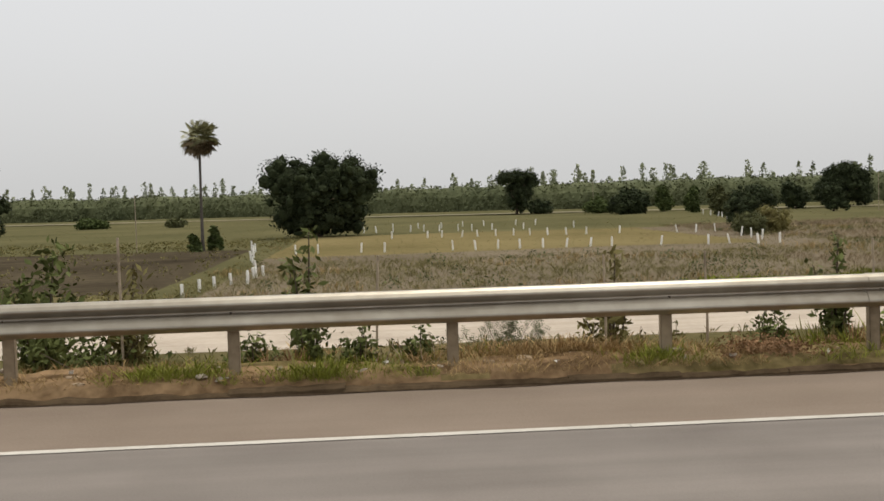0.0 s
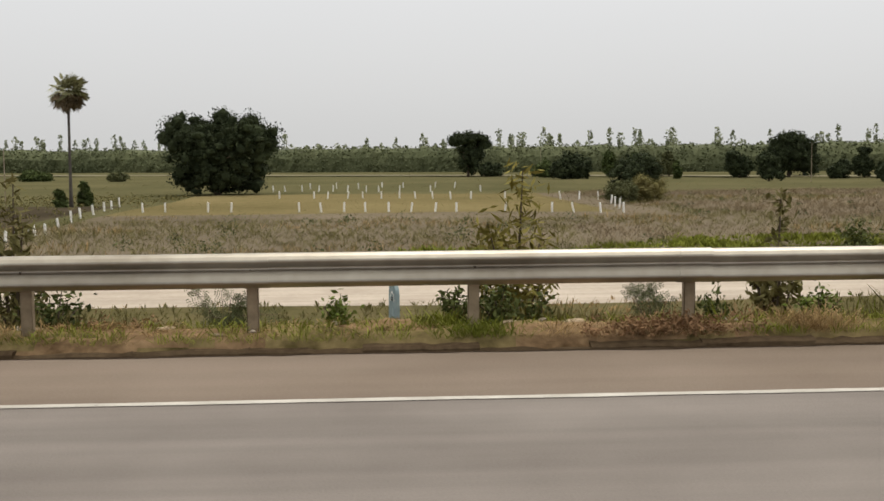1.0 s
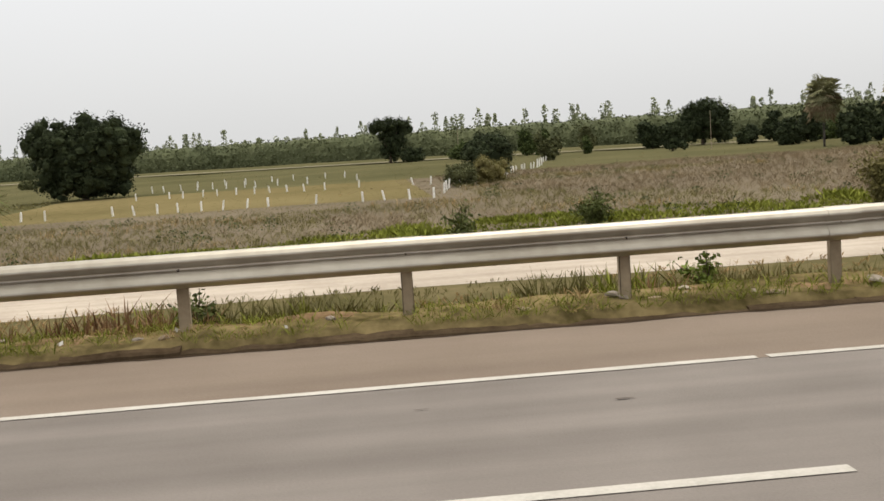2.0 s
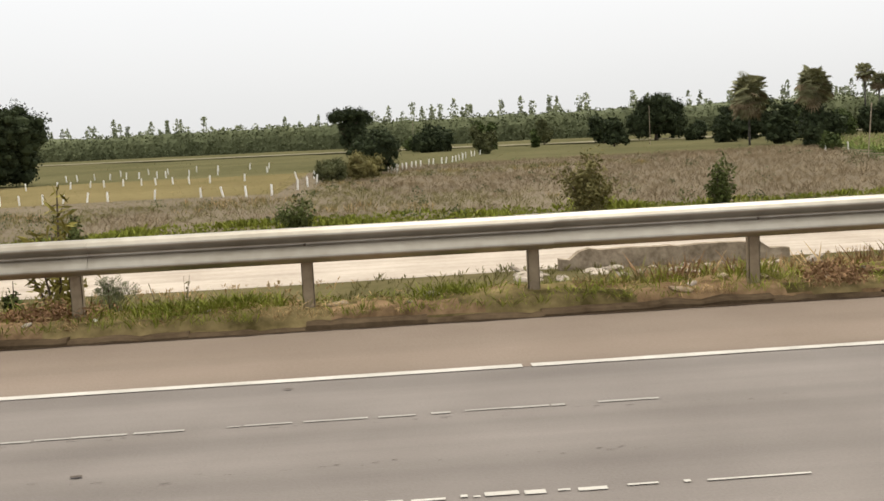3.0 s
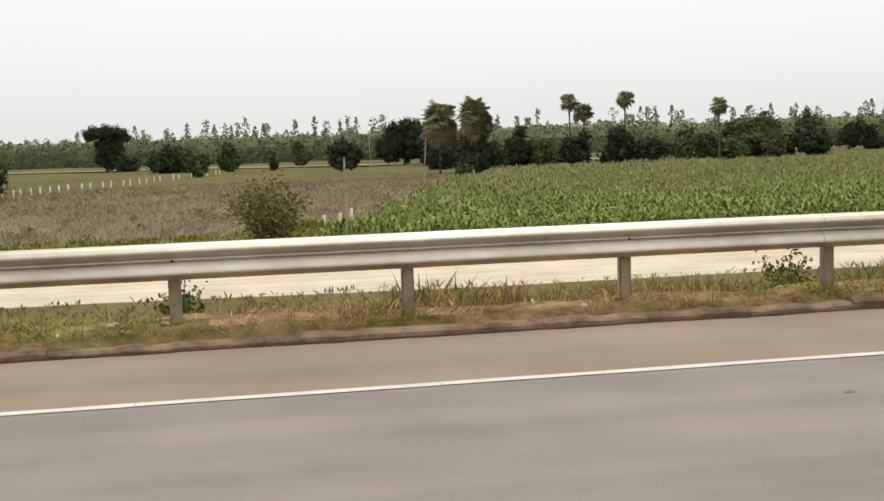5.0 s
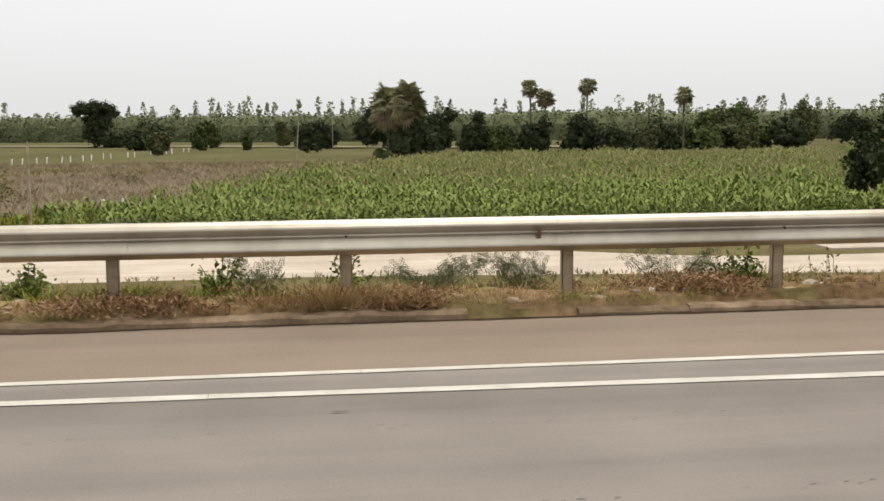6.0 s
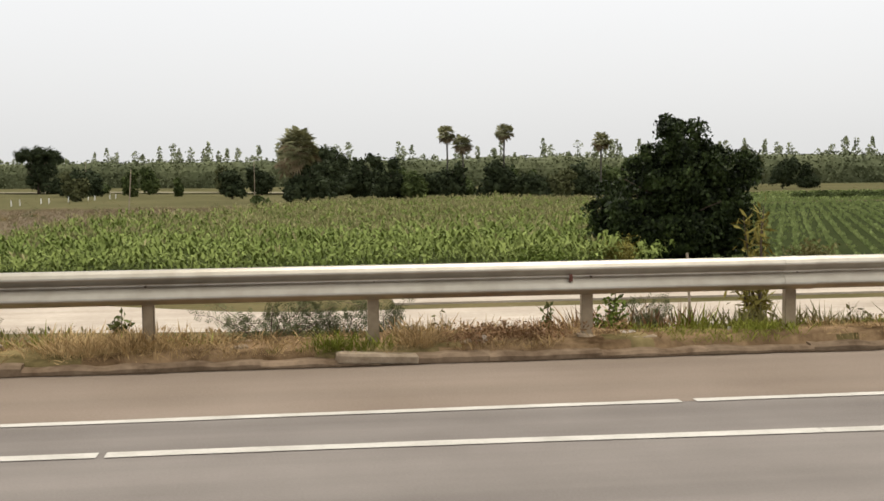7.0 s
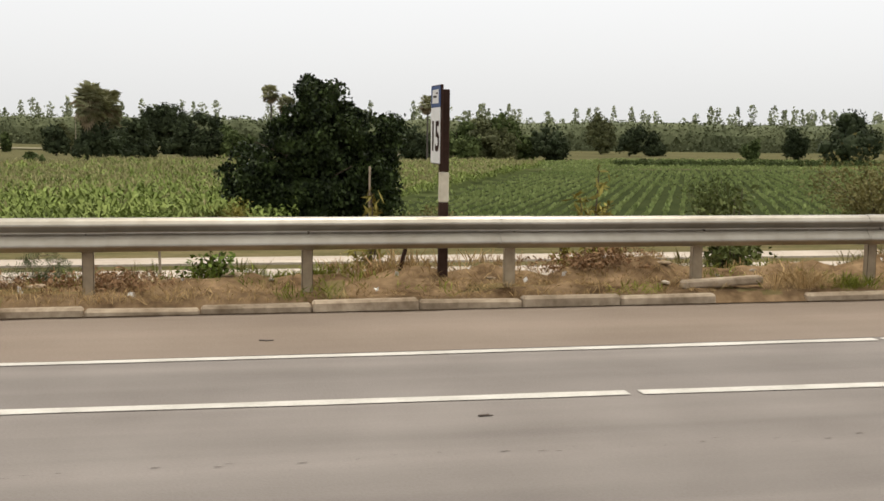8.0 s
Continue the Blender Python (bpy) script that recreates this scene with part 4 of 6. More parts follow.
def build_low_growth():
    rng = np.random.default_rng(77)
    # patches on the verge: x, y, length
    green_patches = [
        (-2.6, 9.82, 0.87), (-1.2, 9.6, 0.69), (1.8, 9.71, 0.66), (8.4, 9.65, 2.02), (11.2, 9.97, 1.88), (18.0, 9.6, 0.64), (17.7, 10.3, 0.37), (27.4, 10.1, 1.36), (25.3, 10.16, 1.58), (23.8, 10.08, 1.04),
        (28.5, 10.32, 1.07), (48.5, 10.7, 0.67), (49.9, 9.78, 0.98), (52.9, 10.01, 1.51), (55.3, 10.04, 0.65), (53.4, 10.31, 0.82), (51.6, 10.35, 0.83), (58.1, 10.12, 0.51), (62.1, 10.09, 1.01), (78.4, 10.0, 0.69),
        (80.8, 9.7, 0.95), (81.7, 10.7, 1.11), (83.2, 10.0, 0.88), (84.6, 9.96, 0.98), (104.2, 10.7, 1.62), (107.9, 10.32, 1.55), (127.7, 9.6, 0.74), (131.7, 9.85, 0.56), (146.0, 10.56, 0.97), (151.6, 9.6, 0.56),
    ]
    straw_patches = [
        (1.2, 10.44, 2.28), (9.0, 10.62, 0.67), (4.8, 10.23, 1.07), (21.1, 9.65, 0.6), (63.9, 10.61, 0.85), (67.0, 10.03, 1.0), (73.5, 10.06, 1.24), (76.8, 10.1, 1.25), (109.9, 9.6, 1.42), (120.4, 10.35, 0.52),
        (116.9, 10.15, 1.54), (125.7, 9.79, 1.26), (128.4, 9.75, 0.4), (135.3, 9.71, 1.54), (146.7, 10.69, 0.75), (151.1, 9.73, 0.63),
    ]
    rust_patches = [
        (2.9, 9.95, 1.04), (6.2, 10.41, 1.36), (12.3, 9.6, 0.39), (14.7, 10.69, 1.1), (19.7, 9.6, 1.26), (28.9, 10.07, 0.47), (51.7, 10.11, 1.01), (58.7, 9.65, 0.58), (62.9, 10.7, 0.61), (60.7, 10.7, 0.46),
        (65.4, 10.7, 0.76), (78.5, 10.7, 0.33), (82.5, 10.3, 0.51), (105.4, 10.7, 0.54), (108.2, 9.66, 1.44), (110.5, 9.6, 0.73), (113.3, 10.01, 1.5), (121.3, 10.01, 1.26), (129.2, 9.92, 1.02), (141.9, 10.42, 0.71),
        (142.4, 10.22, 0.43), (137.7, 9.69, 0.41), (144.2, 10.19, 0.83), (149.0, 10.42, 1.24), (143.4, 10.47, 0.85),
    ]

    def near_patch(x, y, spots):
        out = np.zeros(len(x))
        for u, v, w in spots:
            out += np.exp(-((x - u) / (0.45 * w)) ** 2 - ((y - v) / 0.22) ** 2)
        return np.clip(out, 0, 1)

    def scatter(spots, per, deep):
        """Places strewn over patches, per metre of their length."""
        u, v, w = np.array(spots).T
        pick = np.repeat(np.arange(len(u)), np.maximum(3, (w * per)).astype(int))
        x = u[pick] + rng.normal(0, 0.27, len(pick)) * w[pick]
        return x, np.clip(v[pick] + rng.normal(0, deep, len(pick)), 9.56, 11.0)

    # thin cover of dry and green grass
    n = 50000
    x, y = rng.uniform(-12, 168, n), 9.50 + rng.uniform(0, 1, n) ** 1.5 * 1.5
    lean = np.interp(x, VERGE_X, VERGE_GREEN)
    p = patch_noise(x, y, 0.4, 1) + 0.6 * patch_noise(x, y, 1.5, 11) + lean + 1.2 * near_patch(x, y, green_patches) - 1.2 * near_patch(x, y, straw_patches + rust_patches)
    bare = (patch_noise(x, y, 0.8, 21) + 0.5 * patch_noise(x, y, 3.0, 22) > 0.26) & (np.abs(p) < 0.6)
    dry, green = (p < 0) & ~bare, (p >= 0) & ~bare
    tufts("dry_verge_grass", "straw-coloured dry grass along the verge", rng, x[dry], y[dry], verge_top(x[dry], y[dry]), rng.uniform(0.02, 0.12, dry.sum()), LEAF_DRY, 4, 0.09, 2.2)
    tufts("green_verge_grass", "dull green grass along the verge", rng, x[green], y[green], verge_top(x[green], y[green]), rng.uniform(0.02, 0.12, green.sum()), LEAF_GRASS, 4, 0.10, 2.0)
    x, y = scatter(green_patches, 90, 0.13)
    tufts("green_grass_cushions", "soft cushions of green grass on the verge", rng, x, y, verge_top(x, y), rng.uniform(0.07, 0.17, len(x)), LEAF_GRASS, 10, 0.07, 1.5)
    x, y = scatter(straw_patches, 130, 0.14)
    tufts("straw_hummocks", "matted hummocks of pale dry straw on the verge", rng, x, y, verge_top(x, y), rng.uniform(0.08, 0.22, len(x)), LEAF_DRY, 14, 0.04, 1.9)
    x, y = scatter(rust_patches, 44, 0.15)
    clumps("rust_brown_weeds", "rust-brown withered weeds on the verge", rng, x, y, verge_top(x, y), rng.uniform(0.07, 0.22, len(x)), LEAF_RUST, 40, 0.048, "weeds", 0.9, 0.35)
    # a continuous fringe where the verge breaks into the slope
    n = 9500
    x, y = rng.uniform(-12, 168, n), 10.3 + rng.uniform(0, 1, n) ** 0.8 * 1.1
    lean = np.interp(x, VERGE_X, VERGE_GREEN) + 0.08
    p = patch_noise(x, y, 0.35, 71) + 0.5 * patch_noise(x, y, 1.4, 72) + lean
    tall = (rng.uniform(0.06, 0.18, n) + (y - 10.3) * 0.26) * np.clip(1 + 0.9 * patch_noise(x, y, 0.6, 73), 0.4, 1.8)
    for name, text, pick, material in (("olive_fringe_grass", "olive grass and weeds along the edge of the bank", p > 0.12, LEAF_OLIVE), ("green_fringe_grass", "green grass along the edge of the bank", (p > -0.05) & (p <= 0.12), LEAF_GRASS),
                                       ("brown_fringe_grass", "withered brown grass along the edge of the bank", (p > -0.3) & (p <= -0.05), LEAF_RUST), ("straw_fringe_grass", "pale dry grass along the edge of the bank", p <= -0.3, LEAF_DRY)):
        tufts(name, text, rng, x[pick], y[pick], verge_top(x[pick], y[pick]), tall[pick], material, 9, 0.05, 1.1)
    # long arching grass hanging under the rail
    x, y = scatter([(118.6, 10.7, 0.67), (118.2, 10.6, 0.4)], 16, 0.08)
    tufts("arching_grass", "long arching green grass below the guardrail", rng, x, y, verge_top(x, y), rng.uniform(0.22, 0.42, len(x)), LEAF_GRASS, 22, 0.05, 1.6)
    n = 3600
    x, y = rng.uniform(-12, 168, n), 9.50 + rng.uniform(0, 1, n) * 1.1
    q = patch_noise(x, y, 0.45, 61) > -0.05
    x, y = x[q], y[q]
    clumps("straw_litter", "tangled dry straw and dead grass on the verge", rng, x, y, verge_top(x, y) + 0.01, rng.uniform(0.03, 0.11, len(x)), LEAF_DRY, 20, 0.06, "grass", 1.6, 0.11)
    n = 150
    x, y = rng.uniform(-10, 165, n), 9.6 + rng.uniform(0, 1, n) * 1.0
    clumps("litter_scraps", "small pale scraps of litter on the verge", rng, x, y, verge_top(x, y) + 0.02, rng.uniform(0.02, 0.04, n), LITTER, 2, 0.06, "litter", 1.0, 0.7)
    # leafy weeds at the top of the slope
    n = 380
    x, y = rng.uniform(-12, 142, n), rng.uniform(10.5, 12.2, n)
    q = patch_noise(x, y, 0.22, 41) > 0.0
    x, y = x[q], y[q]
    clumps("slope_weeds", "olive leafy weeds along the top of the bank", rng, x, y, verge_top(x, y), rng.uniform(0.06, 0.18, len(x)) + (y - 10.4) * 0.3, LEAF_OLIVE, 70, 0.045, "weeds", 0.75)
    n = 2600
    x, y = rng.uniform(-12, 168, n), rng.uniform(11.5, 18, n)
    clumps("slope_cover", "olive weeds on the bank slope", rng, x, y, verge_top(x, y), rng.uniform(0.2, 0.5, n), LEAF_OLIVE, 8, 0.15, "weeds", 0.9)
    # flat strip below the bank
    n = 14000
    x, y = rng.uniform(-20, 190, n), rng.uniform(24, 39, n)
    keep = y < np.interp(x, [-20, 95, 120, 132, 190], [38.9, 38.9, 37.1, 35.3, 35.3])
    x, y = x[keep], y[keep]
    g = patch_noise(x, y, 0.12, 51) > 0
    tufts("roadside_grass", "short olive grass beside the service road", rng, x[g], y[g], np.full(g.sum(), -3.52), rng.uniform(0.1, 0.3, g.sum()), LEAF_OLIVE, 5, 0.2, 1.2)
    g = ~g
    tufts("dry_roadside_grass", "short dry grass beside the service road", rng, x[g], y[g], np.full(g.sum(), -3.52), rng.uniform(0.08, 0.25, g.sum()), LEAF_DRY, 5, 0.2, 1.2)
    # green bank beyond the service road, scrub behind it
    def bank(v):
        return np.interp(v, [-20, 10, 30, 42, 54, 66, 78, 90, 100], [58, 64, 70, 80, 80, 77, 75, 77, 81])

    n = 23000
    x, y = rng.uniform(-20, 110, n), rng.uniform(56, 84, n)
    keep = (y < bank(x) + 3 * patch_noise(x, y, 0.2, 5)) & (x < 96 + (y - 66) * 0.31)
    x, y = x[keep], y[keep]
    tufts("green_bank_growth", "fresh green creeping growth beyond the service road", rng, x, y, ground_z(x, y), rng.uniform(0.14, 0.36, len(x)) + 0.8 * np.clip(patch_noise(x, y, 0.22, 15), 0, 1), LEAF_GRASS, 5, 0.32, 1.3)
    n = 34000
    x, y = rng.uniform(-14, 128, n), 50 + rng.uniform(0, 1, n) ** 1.1 * 136
    keep = (x < 94 + (y - 66) * 0.31) & ~((x > -12) & (x < 42) & (y > 120) & (rng.random(n) < 0.85)) & (y > bank(x) - 2)
    x, y = x[keep], y[keep]
    mauve = patch_noise(x, y, 0.03, 2) + 0.5 * patch_noise(x, y, 0.15, 6) + 0.018 * (x - 55) > 0.0
    tall = (rng.uniform(0.35, 0.8, len(x)) + 0.4 * np.clip(patch_noise(x, y, 0.12, 13), 0, 1)) * np.where((x < 48) & (y > 105), 0.4, 1.0)
    tufts("dry_scrub", "brown dry scrub covering the fallow land", rng, x[mauve], y[mauve], ground_z(x[mauve], y[mauve]), tall[mauve] * 0.8, LEAF_SCRUB, 8, 0.07, 1.9, "scrub")
    m = ~mauve
    tufts("olive_scrub", "olive weeds on the fallow land", rng, x[m], y[m], ground_z(x[m], y[m]), tall[m] * 0.7, LEAF_OLIVE, 8, 0.07, 1.9, "scrub")
    q = (patch_noise(x, y, 0.08, 17) > 0.2) & (rng.random(len(x)) < 0.5) & m
    tufts("straw_scrub", "pale dry stalks among the olive weeds", rng, x[q], y[q], ground_z(x[q], y[q]), tall[q] * 0.9, LEAF_DRY, 6, 0.06, 1.0, "scrub")
    n = 190
    x, y = rng.uniform(-14, 120, n), rng.uniform(50, 180, n)
    q = ~((x < 48) & (y > 105))
    x, y, n = x[q], y[q], int(q.sum())
    clumps("scattered_shrubs", "small dark green shrubs dotted over the fallow land", rng, x, y, ground_z(x, y), rng.uniform(0.5, 1.5, n), LEAF_MID, 70, 0.16, "scrub", 0.75)
    # thin growth on the meadow and the ploughed plot
    n = 5000
    x, y = rng.uniform(-90, 330, n), rng.uniform(185, 430, n)
    tufts("meadow_growth", "sparse olive growth over the far meadow", rng, x, y, ground_z(x, y), rng.uniform(0.08, 0.24, n), LEAF_OLIVE, 5, 0.4, 2.6)
    n = 2500
    x, y = rng.uniform(-75, -12, n), rng.uniform(48, 182, n)
    q = (y < 76) | (y > 146) | (rng.random(n) < 0.16)
    x, y = x[q], y[q]
    clumps("plot_weeds", "green weeds round the ploughed plot", rng, x, y, ground_z(x, y), rng.uniform(0.3, 0.8, len(x)), LEAF_OLIVE, 12, 0.25, "grass", 1.1)
    # maize
    rows = []
    for k, yy in enumerate(np.arange(63, 182, 0.9)):
        x0, x1 = 96 + (yy - 66) * 0.31, 150 + (yy - 66) * 0.45
        xs = np.arange(x0, x1, 0.5 + 0.003 * (yy - 63))
        rows.append(np.stack([xs + rng.normal(0, 0.22, len(xs)), np.full(len(xs), yy) + rng.normal(0, 0.3, len(xs))], 1))
    pts = np.concatenate(rows)
    x, y = pts.T
    thin = patch_noise(x, y, 0.22, 43) + 0.6 * patch_noise(x * 0.4, y, 0.7, 47)
    stand = rng.random(len(x)) > np.clip((thin - 0.12) * 2.2, 0, 0.8)
    x, y = x[stand], y[stand]
    hh = (1.6 + 0.6 * patch_noise(x, y, 0.06, 3) + 0.8 * patch_noise(x, y, 0.3, 23)) * rng.uniform(0.7, 1.2, len(x))
    maize("maize_crop", "rows of green maize with arching leaves", rng, x, y, ground_z(x, y), hh)
    q = rng.random(len(x)) < np.interp(y, [70, 88, 108, 180], [0.03, 0.4, 0.95, 1.0])
    tufts("maize_tassels", "tan tassels over the far part of the maize", rng, x[q], y[q], ground_z(x[q], y[q]) + hh[q] * 0.85, np.full(q.sum(), 0.5), TASSEL, 4, 0.25, 1.0, "crop")
    # bean rows
    way, across = np.array([0.42, 0.907]), np.array([0.907, -0.42])
    start = np.array([156.0, 63.0])
    pts = []
    for k in range(-5, 96):
        s = np.arange(0, 125, 0.66)
        p = start + across * (k * 1.25) + s[:, None] * way + rng.normal(0, 0.06, (len(s), 2))
        pts.append(p)
    pts = np.concatenate(pts)
    x, y = pts.T
    keep = (x > 153 + (y - 66) * 0.45) & (x < 300) & (y > 60)
    x, y = x[keep], y[keep]
    n = 10000
    fx, fy = rng.uniform(150, 300, n), rng.uniform(60, 190, n)
    side = (fx - 156) * 0.907 - (fy - 63) * 0.42
    keep = (fx > 151 + (fy - 66) * 0.45) & ((side < 4) | (side > 24) | (fy > 118)) & (rng.random(n) < 0.85)
    x, y = np.concatenate([x, fx[keep]]), np.concatenate([y, fy[keep]])
    tufts("bean_rows", "straight rows of low green bean plants", rng, x, y, ground_z(x, y), rng.uniform(0.26, 0.46, len(x)), LEAF_ROW, 4, 0.7, 0.62, "crop")
    n = 7000
    x, y = rng.uniform(170, 340, n), rng.uniform(183, 262, n)
    q = x > 170 + (y - 185)
    tufts("far_green_crop", "low bright green crop past the bean field", rng, x[q], y[q], ground_z(x[q], y[q]), rng.uniform(0.25, 0.5, q.sum()), LEAF_ROW, 5, 0.6, 1.2, "crop")
    n = 500
    x = rng.uniform(225, 300, n)
    y = 206 + rng.normal(0, 1.0, n) + 4 * (rng.random(n) < 0.4)
    clumps("field_hedge", "dark low hedge at the end of the bean field", rng, x, y, ground_z(x, y), rng.uniform(0.8, 1.6, n), LEAF_MID, 26, 0.42, "hedge", 0.9)


build_low_growth()


# ---- far track ----
def build_far_track():
    pts = [(-160, 470), (-60, 425), (8, 388), (77, 353), (136, 306), (200, 280)]
    bm = bmesh.new()
    xs = np.arange(-160, 201, 6.0)
    c = np.interp(xs, [p[0] for p in pts], [p[1] for p in pts])
    low = [bm.verts.new((x, y - 9, float(ground_z(x, y - 9)) + 0.32)) for x, y in zip(xs, c)]
    up = [bm.verts.new((x, y + 9, float(ground_z(x, y + 9)) + 0.36)) for x, y in zip(xs, c)]
    for k in range(len(xs) - 1):
        bm.faces.new((low[k], low[k + 1], up[k + 1], up[k]))
    tagged(part("far_track", bm, TRACK), "pale dry track before the far woods", "track", kind="structure")


build_far_track()


# ---- kilometre sign beside the guardrail ----
def build_sign(x, y):
    sign = empty("distance_sign", (x, y, 0.10))
    tagged(sign, "black-and-white banded post with white 15 board and blue header", "road sign")
    for name, z0, z1, material, text in (("post_foot", -0.15, 0.86, BLACK, ""), ("post_band", 0.86, 1.16, CREAMPAINT, "yellowed white band"), ("post_head", 1.16, 1.98, BLACK, "")):
        bm = bmesh.new()
        box(bm, (-0.045, -0.045, z0), (0.045, 0.045, z1), 0.008)
        part(name, bm, material, sign, text or "black painted post")
    bm = bmesh.new()
    box(bm, (-0.085, -0.22, 1.24), (-0.058, 0.24, 2.02), 0.006)
    board = part("board", bm, BLACK, sign, "dark edged sign board")
    bm = bmesh.new()
    box(bm, (-0.089, -0.21, 1.25), (-0.086, 0.23, 1.80))
    part("number_field", bm, SIGNWHITE, board, "white number field")
    bm = bmesh.new()
    box(bm, (-0.089, -0.21, 1.802), (-0.086, 0.23, 2.01))
    part("header", bm, SIGNBLUE, board, "blue header")
    bm = bmesh.new()
    box(bm, (-0.0925, -0.13, 1.84), (-0.0893, 0.15, 1.975))
    part("header_plate", bm, SIGNWHITE, board, "white plate")
    bm = bmesh.new()
    box(bm, (-0.096, -0.05, 1.895), (-0.093, 0.10, 1.915))
    box(bm, (-0.096, -0.10, 1.93), (-0.093, -0.04, 1.945))
    part("header_bars", bm, BLACK, board, "dark bars of small writing")
    font = bpy.data.curves.new("digits", "FONT")
    font.body, font.size, font.extrude, font.align_x = "15", 0.42, 0.002, "CENTER"
    font.offset = 0.006
    tmp = new("digits_curve", font)
    bpy.context.view_layer.update()
    me = bpy.data.meshes.new_from_object(tmp.evaluated_get(bpy.context.evaluated_depsgraph_get()))
    bpy.data.objects.remove(tmp)
    me.materials.clear()
    me.materials.append(BLACK)
    digits = new("digits", me)
    digits.parent = board
    digits.matrix_basis = Matrix.Translation((-0.092, 0.01, 1.375)) @ Matrix(((0, 0, -1, 0), (-1, 0, 0, 0), (0, 1, 0, 0), (0, 0, 0, 1)))
    digits["label"] = "black digits 15"
    return sign


build_sign(147.39, 10.22)


def build_milestone(x, y, z):
    stone = empty("milestone")
    stone.matrix_basis = pose(x, y, z, 0, 0, -75)
    tagged(stone, "pale blue round-topped milestone beside the service road", "milestone")

    def slab(y0, y1, half, high, spring, material, name, text=""):
        bm = bmesh.new()
        outline = [(-half, -0.1), (half, -0.1), (half, spring)]
        outline += [(half * math.cos(a), spring + (high - spring) * math.sin(a)) for a in np.linspace(0, math.pi, 13)[1:-1]]
        outline += [(-half, spring)]
        a = [bm.verts.new((u, y0, v)) for u, v in outline]
        b = [bm.verts.new((u, y1, v)) for u, v in outline]
        n = len(outline)
        bm.faces.new(a)
        bm.faces.new(b[::-1])
        for k in range(n):
            bm.faces.new((a[k], b[k], b[(k + 1) % n], a[(k + 1) % n]))
        return part(name, bm, material, stone, text)

    slab(0.0, 0.12, 0.42, 1.25, 0.80, PALEBLUE, "slab", "pale blue limewashed slab")
    bm = bmesh.new()
    for k in range(12):
        a0, a1 = [math.pi * (k + d) / 12 for d in (0, 1)]
        quad = [(0.25 * math.cos(a0), 0.62 + 0.34 * math.sin(a0)), (0.25 * math.cos(a1), 0.62 + 0.34 * math.sin(a1)), (0.20 * math.cos(a1), 0.62 + 0.28 * math.sin(a1)), (0.20 * math.cos(a0), 0.62 + 0.28 * math.sin(a0))]
        bm.faces.new([bm.verts.new((u, -0.006, v)) for u, v in quad])
    part("arch_line", bm, WHITEPAINT, stone, "white painted arch")
    bm = bmesh.new()
    box(bm, (-0.13, -0.008, 0.66), (0.10, -0.002, 0.70))
    box(bm, (-0.10, -0.008, 0.74), (0.08, -0.002, 0.78))
    part("writing_bars", bm, BLACK, stone, "dark bars of worn writing")


build_milestone(17.62, 34.6, -3.5)


def build_culvert():
    wall = empty("culvert_wall", (60.9, 38.0, -3.6))
    tagged(wall, "weathered grey-brown concrete culvert wall beside the service road", "wall")
    rng = np.random.default_rng(3)
    bm = bmesh.new()
    xs = np.linspace(0, 8.2, 24)
    rows = []
    for x in xs:
        t = 0.74 + 0.018 * rng.normal() - (0.3 if x > 7.4 or x < 0.6 else 0)
        rows.append([bm.verts.new(p) for p in ((x, 0 + 0.02 * rng.normal(), -0.2), (x, 0.03 + 0.02 * rng.normal(), t * 0.5), (x, 0.04, t), (x, 0.45, t), (x, 0.45, -0.2))])
    for a, b in zip(rows, rows[1:]):
        for k in range(4):
            bm.faces.new((a[k], b[k], b[k + 1], a[k + 1]))
    bm.faces.new(rows[0])
    bm.faces.new(rows[-1][::-1])
    part("wall_body", bm, GREYWALL, wall)


build_culvert()


# ---- roadside plants ----
def build_shrub(name, label, x, y, base, top, width, material, seed, stems=7, leaves=500, size=0.09, droop=0.2, bare=0.25, narrow=0.5, loose=0.055):
    """Several thin arching stems from one root, leaves along their outer part."""
    rng = np.random.default_rng(seed)
    shrub = empty(name, (x, y, base))
    tagged(shrub, label, "shrub" if name != "sapling" else "sapling")
    high = top - base
    pts = []
    for k in range(stems):
        a = math.tau * k / stems + rng.normal(0, 0.4)
        r = width / 2 * rng.uniform(0.35, 1.0)
        h = high * (rng.uniform(0.55, 0.95) if k else 1.0)
        if k == 0:
            r *= 0.2
        line = [Vector((math.cos(a) * r * f ** 1.5, math.sin(a) * r * f ** 1.5, h * (f - 0.12 * f * f * (r > width * 0.3)))) for f in (0, 0.3, 0.6, 1.0)]
        line[0].z = -0.08
        q = 0.012 + 0.010 * high
        bm = bmesh.new()
        stem(bm, line, [q, q * 0.75, q * 0.5, q * 0.2], 4)
        part("stem", bm, BARK, shrub)
        m = leaves // stems
        f = bare + (1 - bare) * rng.uniform(0, 1, m) ** 0.8
        way = np.array([[line[min(3, int(v * 3) + 1)][i] * (v * 3 - int(min(v * 3, 2.999))) + line[min(2, int(v * 3))][i] * (1 - v * 3 + int(min(v * 3, 2.999))) for i in range(3)] for v in f])
        pts.append(way + rng.normal(0, loose * width + 0.015, (m, 3)) * (1, 1, 0.8))
    pts = np.concatenate(pts)
    pts = pts[pts[:, 2] > 0.02]
    v, f = leaf_quads(rng, pts, size, droop, narrow)
    link("leaves", v, f, material, shrub)
    return shrub


def slope_z(y):
    return float(np.interp(y, [9.5, 10.3, 10.5, 13.0, 18, 46, 50], [0.08, 0.10, 0.02, -1.22, -3.52, -3.52, -4.3]))


